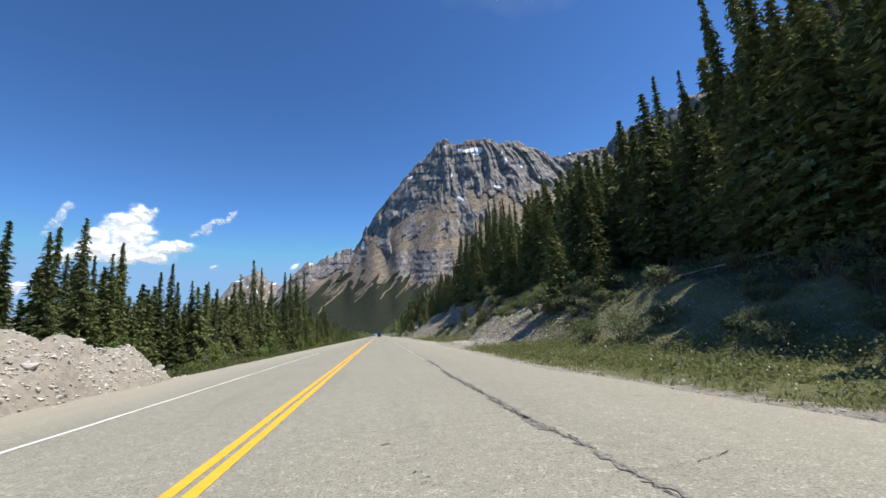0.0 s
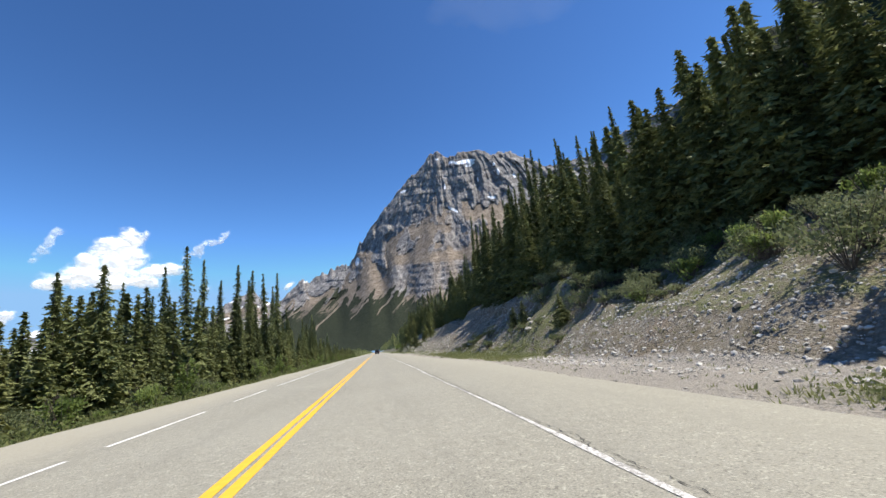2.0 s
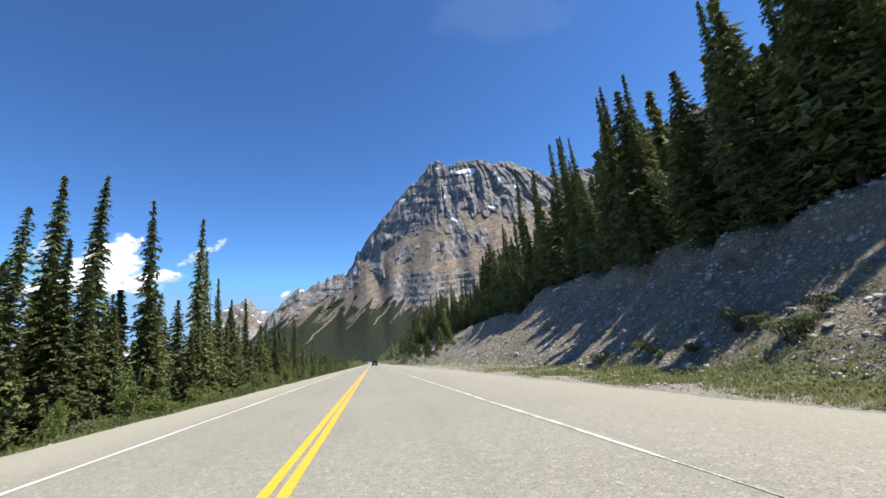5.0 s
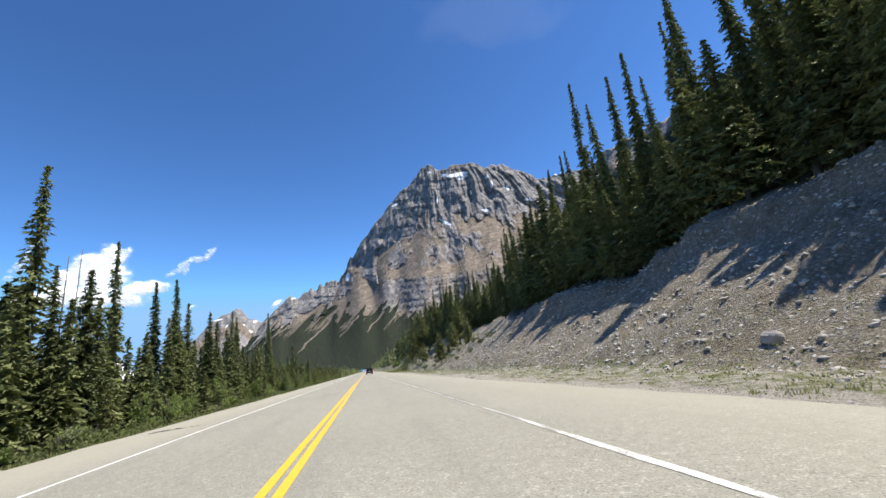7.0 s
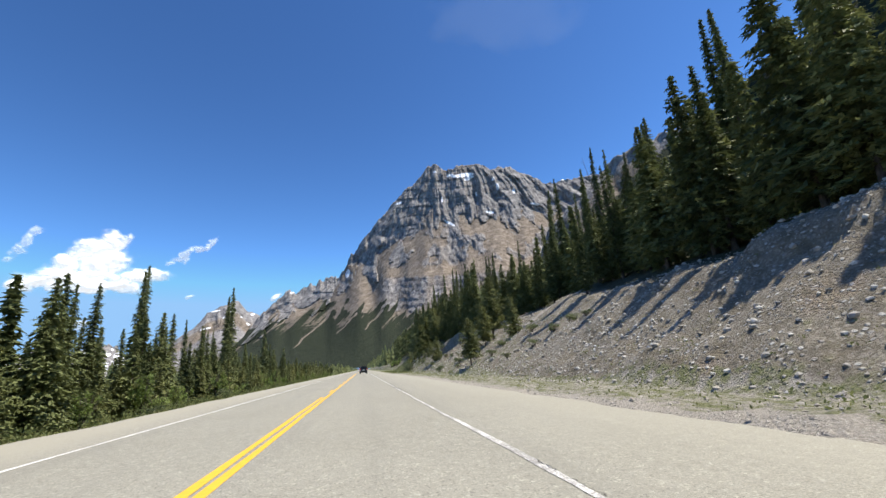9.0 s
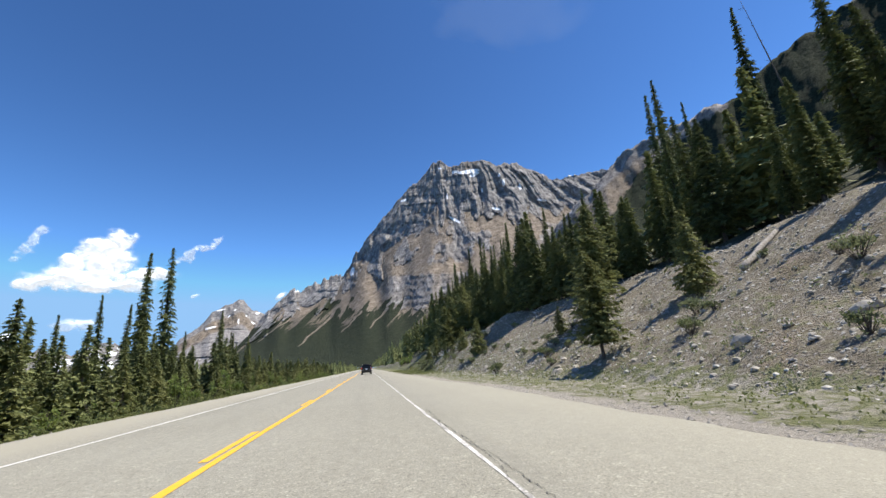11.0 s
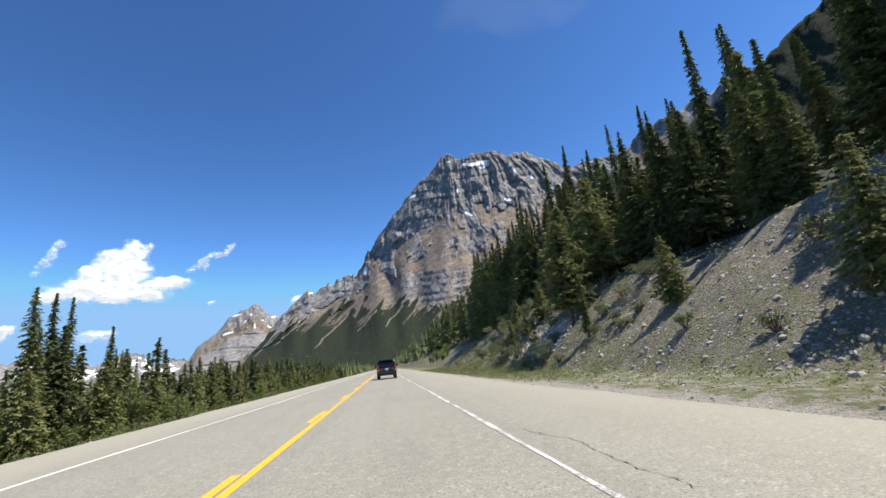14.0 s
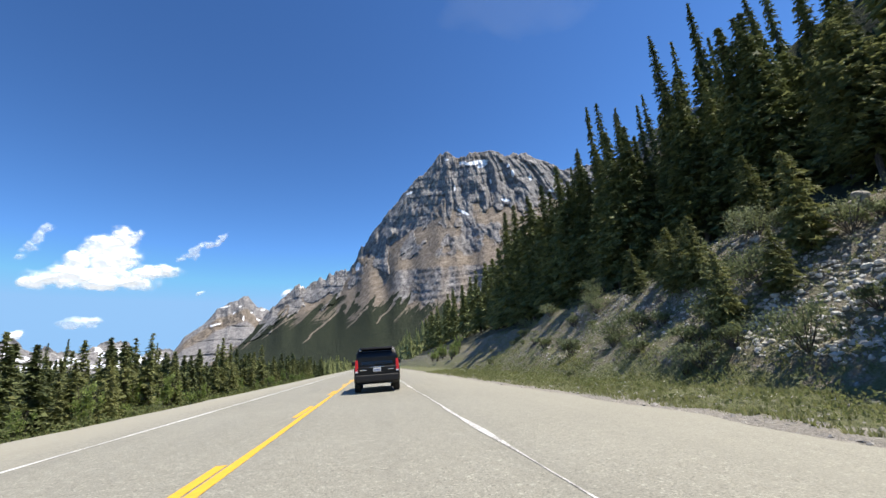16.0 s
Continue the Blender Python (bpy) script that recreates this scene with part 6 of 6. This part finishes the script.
# ---- vehicles on the road ahead ----
PAINT = plain("black_car_paint", (0.004, 0.004, 0.005), 0.34, 0.0, 60, 0.1)
PAINT.node_tree.nodes["Principled BSDF"].inputs["Coat Weight"].default_value = 0.15
PAINT.node_tree.nodes["Principled BSDF"].inputs["Specular IOR Level"].default_value = 0.3
TRIM = plain("black_plastic", (0.006, 0.006, 0.0065), 0.6)
RUBBER = plain("tyre_rubber", (0.022, 0.021, 0.02), 0.9)
ALLOY = plain("alloy_rim", (0.42, 0.42, 0.43), 0.35, 0.9)
CHROME = plain("chrome", (0.75, 0.75, 0.76), 0.12, 1.0)
PLATE = plain("plate_white", (0.75, 0.76, 0.78), 0.4)
INK = plain("plate_marks", (0.10, 0.14, 0.30), 0.5)
GLASS, gt, gb = material("dark_tinted_glass")
gb.inputs["Base Color"].default_value = (0.010, 0.012, 0.014, 1)
gb.inputs["Roughness"].default_value = 0.05
gb.inputs["Transmission Weight"].default_value = 0.25
RED, rt, rb = material("red_lamp_lens")
rt.links.new(ramp(rt, noise_at(rt, 40), [(0.3, (0.42, 0.012, 0.010)), (0.7, (0.62, 0.025, 0.02))]), rb.inputs["Base Color"])
rb.inputs["Roughness"].default_value = 0.15
CLEAR = plain("clear_lamp_lens", (0.75, 0.76, 0.78), 0.1)


def box_bm(x0, x1, y0, y1, z0, z1, bevel=0.0, taper=None):
    """A bevelled box; taper(z share) -> (x scale, y shift) shapes its sides."""
    bm = bmesh.new()
    bmesh.ops.create_cube(bm, size=1.0)
    for v in bm.verts:
        f = v.co.z + 0.5
        sx, sy = taper(f, v.co.y + 0.5) if taper else (1, 0)
        v.co = Vector(((x0 + x1) / 2 + v.co.x * (x1 - x0) * sx, (y0 + y1) / 2 + v.co.y * (y1 - y0) + sy, z0 + f * (z1 - z0)))
    if bevel:
        bmesh.ops.bevel(bm, geom=list(bm.edges), offset=bevel, segments=3, affect="EDGES", profile=0.6)
    return bm


def loft_bm(sections):
    """Skin over closed rings of equal count, capped at both ends."""
    bm = bmesh.new()
    rings = [[bm.verts.new(p) for p in ring] for ring in sections]
    n = len(rings[0])
    for a, b in zip(rings[:-1], rings[1:]):
        for k in range(n):
            bm.faces.new((a[k], a[(k + 1) % n], b[(k + 1) % n], b[k]))
    bm.faces.new(rings[0][::-1])
    bm.faces.new(rings[-1])
    bmesh.ops.recalc_face_normals(bm, faces=bm.faces)
    for f in bm.faces:
        f.smooth = len(f.verts) == 4
    return bm


def rounded(y, half, z0, z1, r, crown=0.0, tuck=0.0):
    """A rounded-box ring across the car at y."""
    pts = []
    for cx, cz, a0 in ((1, 1, 0), (-1, 1, 90), (-1, -1, 180), (1, -1, 270)):
        for k in range(5):
            a = radians(a0 + 22.5 * k)
            h = half - (tuck if cz < 0 else 0)
            px, pz = cx * (h - r) + r * math.cos(a), (z1 - r if cz > 0 else z0 + r) + r * math.sin(a)
            pts.append((px, y, pz + (crown * (1 - (px / half) ** 2) if cz > 0 else 0)))
    return pts


def wheel(parent, x, y, r=0.40, w=0.27):
    outer = 1 if x > 0 else -1
    bm = bmesh.new()
    prof = [(r * 0.66, -w / 2), (r * 0.94, -w / 2), (r, -w / 2 + 0.04), (r, w / 2 - 0.04), (r * 0.94, w / 2), (r * 0.66, w / 2)]
    rings = [[bm.verts.new((x + q, y + p * math.cos(6.2832 * s / 28), r + p * math.sin(6.2832 * s / 28))) for p, q in prof] for s in range(28)]
    for s in range(28):
        for k in range(len(prof)):
            bm.faces.new((rings[s][k], rings[(s + 1) % 28][k], rings[(s + 1) % 28][(k + 1) % 6], rings[s][(k + 1) % 6]))
    bmesh.ops.recalc_face_normals(bm, faces=bm.faces)
    root = new("wheel")
    root.parent = parent
    part("tyre", bm, RUBBER, root)
    bm = bmesh.new()
    bmesh.ops.create_cone(bm, cap_ends=True, segments=24, radius1=r * 0.66, radius2=r * 0.60, depth=w * 0.8, matrix=pose(x, y, r, 0, 90 * outer, 0))
    for k in range(6):
        a = 6.2832 * k / 6
        bmesh.ops.create_cube(bm, size=1.0, matrix=pose(x + outer * w * 0.42, y + 0.15 * math.cos(a), r + 0.15 * math.sin(a), math.degrees(a), 0, 0) @ Matrix.Diagonal((0.03, 0.20, 0.05, 1)))
    part("rim", bm, ALLOY, root, "grey alloy rim")


def suv(x, y, label, number):
    """A full-size black SUV, its tail at y, heading up the road."""
    car = tagged(new("suv"), label, "car")
    hw = 0.99
    body = [rounded(-0.02, hw - 0.10, 0.52, 1.02, 0.10), rounded(0.10, hw - 0.02, 0.40, 1.12, 0.12), rounded(0.6, hw, 0.34, 1.14, 0.12, 0, 0.05), rounded(2.4, hw, 0.32, 1.14, 0.12, 0, 0.05),
            rounded(3.7, hw, 0.34, 1.14, 0.12, 0.03, 0.05), rounded(4.8, hw - 0.03, 0.38, 1.08, 0.12, 0.05), rounded(5.15, hw - 0.14, 0.45, 0.98, 0.12, 0.03)]
    shell = part("body", loft_bm(body), PAINT, car, "glossy black painted body")
    cabin = [rounded(0.06, hw - 0.10, 1.00, 1.46, 0.08), rounded(0.16, hw - 0.17, 1.00, 1.80, 0.11, 0.03), rounded(0.42, hw - 0.19, 1.0, 1.87, 0.13, 0.04), rounded(2.2, hw - 0.19, 1.0, 1.89, 0.13, 0.05),
             rounded(2.9, hw - 0.20, 1.0, 1.82, 0.13, 0.05), rounded(3.75, hw - 0.12, 1.0, 1.20, 0.08, 0.02)]
    part("cabin", loft_bm(cabin), PAINT, car, "black roof and pillars")
    part("rear_window", box_bm(-0.68, 0.68, 0.035, 0.10, 1.14, 1.74, 0.03, lambda f, g: (1 - 0.08 * f, 0.10 * f)), GLASS, car, "dark tinted rear glass")
    for s in (-1, 1):
        part("side_window", box_bm(s * 0.86 - 0.03, s * 0.86 + 0.03, 0.5, 3.2, 1.18, 1.66, 0.02, lambda f, g: (1, -0.25 * f * (g > 0.5) + 0.1 * f * (g < 0.5))), GLASS, car, "dark tinted side glass")
        tail = part("tail_light", box_bm(s * 0.86 - 0.075, s * 0.86 + 0.075, -0.035, 0.16, 0.86, 1.36, 0.03, lambda f, g: (1 - 0.25 * f, 0.06 * f)), RED, car, "tall red tail lamp")
        part("reversing_lamp", box_bm(s * 0.86 - 0.05, s * 0.86 + 0.05, -0.045, 0.0, 0.84, 0.91, 0.01), CLEAR, tail)
        mirror = part("mirror", box_bm(s * 1.10 - 0.11, s * 1.10 + 0.11, 3.05, 3.22, 1.16, 1.36, 0.04), TRIM, car)
        part("mirror_arm", box_bm(s * 0.98 - 0.06, s * 0.98 + 0.06, 3.10, 3.16, 1.18, 1.24, 0.01), TRIM, mirror)
        part("roof_rail", box_bm(s * 0.66 - 0.02, s * 0.66 + 0.02, 0.6, 2.9, 1.90, 1.93, 0.012), TRIM, car)
        for q in (0.7, 1.75, 2.8):
            part("rail_foot", box_bm(s * 0.66 - 0.02, s * 0.66 + 0.02, q - 0.05, q + 0.05, 1.86, 1.94), TRIM, car)
        wheel(car, s * 0.84, 0.98)
        wheel(car, s * 0.84, 4.02)
        part("exhaust_pipe", box_bm(s * 0.55 - 0.035, s * 0.55 + 0.035, 0.04, 0.4, 0.32, 0.385, 0.03), CHROME, car)
        part("roof_marker", box_bm(s * 0.70 - 0.03, s * 0.70 + 0.03, 0.02, 0.10, 1.735, 1.775, 0.01), CLEAR, car)
    part("bumper", box_bm(-hw + 0.06, hw - 0.06, -0.13, 0.22, 0.44, 0.74, 0.06, lambda f, g: (0.94 + 0.06 * f, 0)), TRIM, car, "black plastic rear bumper")
    part("spoiler", box_bm(-0.72, 0.72, 0.0, 0.42, 1.80, 1.88, 0.03, lambda f, g: (1 - 0.06 * f, 0.05 * f)), PAINT, car)
    part("wiper", box_bm(-0.06, 0.42, 0.02, 0.045, 1.20, 1.225, 0.0), TRIM, car)
    part("tailgate_trim", box_bm(-0.30, 0.30, -0.05, -0.015, 1.04, 1.06, 0.008), CHROME, car, "thin chrome strip")
    plate = part("number_plate", box_bm(-0.16, 0.16, -0.055, -0.035, 0.86, 1.01, 0.01), PLATE, car, "white number plate")
    for k in range(number):
        part("plate_mark", box_bm(-0.115 + k * 0.042, -0.09 + k * 0.042, -0.060, -0.054, 0.90, 0.965), INK, plate)
    part("badge", box_bm(-0.72, -0.44, -0.05, -0.02, 0.92, 0.955, 0.005), CHROME, car)
    part("badge", box_bm(0.46, 0.70, -0.05, -0.02, 0.92, 0.95, 0.005), CHROME, car)
    part("windscreen", box_bm(-0.74, 0.74, 3.3, 3.36, 1.2, 1.74, 0.02, lambda f, g: (1 - 0.12 * f, -0.55 * f)), GLASS, car)
    for s in (-1, 1):
        part("headlight", box_bm(s * 0.72 - 0.14, s * 0.72 + 0.14, 5.0, 5.14, 0.78, 0.96, 0.02), CLEAR, car)
    part("grille", box_bm(-0.5, 0.5, 5.08, 5.19, 0.62, 0.95, 0.02), CHROME, car)
    car.location = (x, y, 0.004)
    return car


first = suv(0.46, 216.9, "black full-size SUV with red tail lamps on the lane", 6)
second = copy_thing(first, pose(0.40, 241.0, 0.004))
tagged(second, "dark SUV driving farther ahead in the lane", "car")


# ---- clouds: low relief of vapour far beyond the mountains ----
CLOUD, ct, cb = material("cloud")
cb.inputs["Base Color"].default_value = (0.62, 0.62, 0.62, 1)
cb.inputs["Roughness"].default_value = 1.0
cb.inputs["Specular IOR Level"].default_value = 0.0
# emission stands in for sunlight scattered within the vapour
cb.inputs["Emission Color"].default_value = (0.93, 0.96, 1.0, 1)
cb.inputs["Emission Strength"].default_value = 0.52
ct.links.new(attribute(ct, "vapour"), cb.inputs["Alpha"])


def cloud(blobs, seed, label, thin=1.0, cells=(110, 70), dist=4850, rough=0.27, scale=0.9):
    """blobs: bearing, height, half width, half height in degrees, and a slope."""
    b = np.array(blobs, float)
    a0, a1 = (b[:, 0] - 1.6 * b[:, 2]).min(), (b[:, 0] + 1.6 * b[:, 2]).max()
    e0, e1 = (b[:, 1] - 1.7 * b[:, 3] - 0.3).min(), (b[:, 1] + 1.7 * b[:, 3] + 0.3).max()
    A, E = np.meshgrid(np.linspace(a0, a1, cells[0]), np.linspace(e0, e1, cells[1]))
    wx, wy = 0.5 * fractal(A * scale, E * scale, 4, 2), 0.35 * fractal(A * scale + 40, E * scale, 4, 3)
    d = np.zeros_like(A)
    for a, e, w, h, tilt in blobs:
        q = ((A + wx * min(1, w) - a) / w) ** 2 + ((E + wy * min(1, h * 1.3) - e - tilt * (A - a)) / h) ** 2
        d = np.maximum(d, 1 - q)
    full = d
    d = d * 1.15 + rough * fractal(A * scale * 1.3, E * scale * 1.7 + seed, 5, 1, 0.5)
    alpha = (smooth(-0.15, 1.1, d) * smooth(0.0, 0.7, full)) ** 1.5 * thin
    edge = np.minimum.reduce([np.arange(cells[0])[None] + 0 * E, cells[0] - 1 - np.arange(cells[0])[None] + 0 * E, np.arange(cells[1])[:, None] + 0 * E, cells[1] - 1 - np.arange(cells[1])[:, None] + 0 * E])
    alpha = alpha * smooth(0, 8, edge)
    R = dist - 170 * np.clip(full, 0, 1.2) - 40 * fractal(A * scale * 0.9, E * scale * 1.2, 2, 0) * np.clip(d, 0, 1)
    P = np.stack([R * np.sin(np.radians(A)), R * np.cos(np.radians(A)), R * np.tan(np.radians(E))], -1) * (1 / np.sqrt(1 + np.tan(np.radians(E)) ** 2))[..., None] + VIEW
    me = grid_mesh("cloud", P, {"vapour": alpha}, [CLOUD])
    bm = bmesh.new()
    bm.from_mesh(me)
    clear = [v for v, q in zip(bm.verts, alpha.ravel()) if q < 0.004]
    bmesh.ops.delete(bm, geom=clear, context="VERTS")
    bm.to_mesh(me)
    bm.free()
    ob = new("cloud", me)
    ob.visible_shadow = False
    return tagged(ob, label, "cloud", kind="structure")


cloud([(-29.4, 14.3, 3.0, 1.9, 0.25), (-28.2, 15.4, 1.8, 1.7, 0.0), (-28.8, 13.0, 3.4, 1.9, 0.1), (-32.0, 12.4, 2.2, 1.2, 0.3), (-30.4, 11.2, 6.0, 1.5, 0.10), (-25.2, 11.6, 3.4, 1.2, 0.05), (-33.8, 10.3, 2.8, 1.0, 0.12), (-29.0, 10.4, 5.4, 1.0, 0.05)], 2.0, "bright white cumulus cloud over the valley", cells=(300, 190))
cloud([(-21.6, 14.2, 1.5, 0.9, 0.5), (-19.2, 15.7, 1.9, 0.8, 0.6)], 7.0, "small torn wisp of white cloud", 0.5, rough=0.9)
cloud([(-35.2, 14.2, 1.1, 1.3, 1.0)], 11.0, "small torn wisp of white cloud", 0.42, rough=0.9)
cloud([(-31.0, 6.2, 2.5, 0.65, 0.12)], 13.0, "thin low streak of white cloud", 0.42, rough=0.9)
cloud([(-38.0, 6.8, 1.4, 0.9, 0.0), (-35.6, 5.0, 1.1, 0.6, 0.3)], 17.0, "low puff of white cloud behind the trees", 0.9)
cloud([(-20.4, 9.6, 0.5, 0.28, 0.3)], 19.0, "faint small wisp of cloud", 0.4)
cloud([(-10.8, 9.7, 1.2, 0.45, 0.5)], 23.0, "small wisp of cloud beside the mountain", 0.6)
cloud([(24.0, 43.0, 16.0, 4.5, -0.12)], 29.0, "faint veil of high thin cloud", 0.05, (120, 60), rough=0.3, scale=0.25)
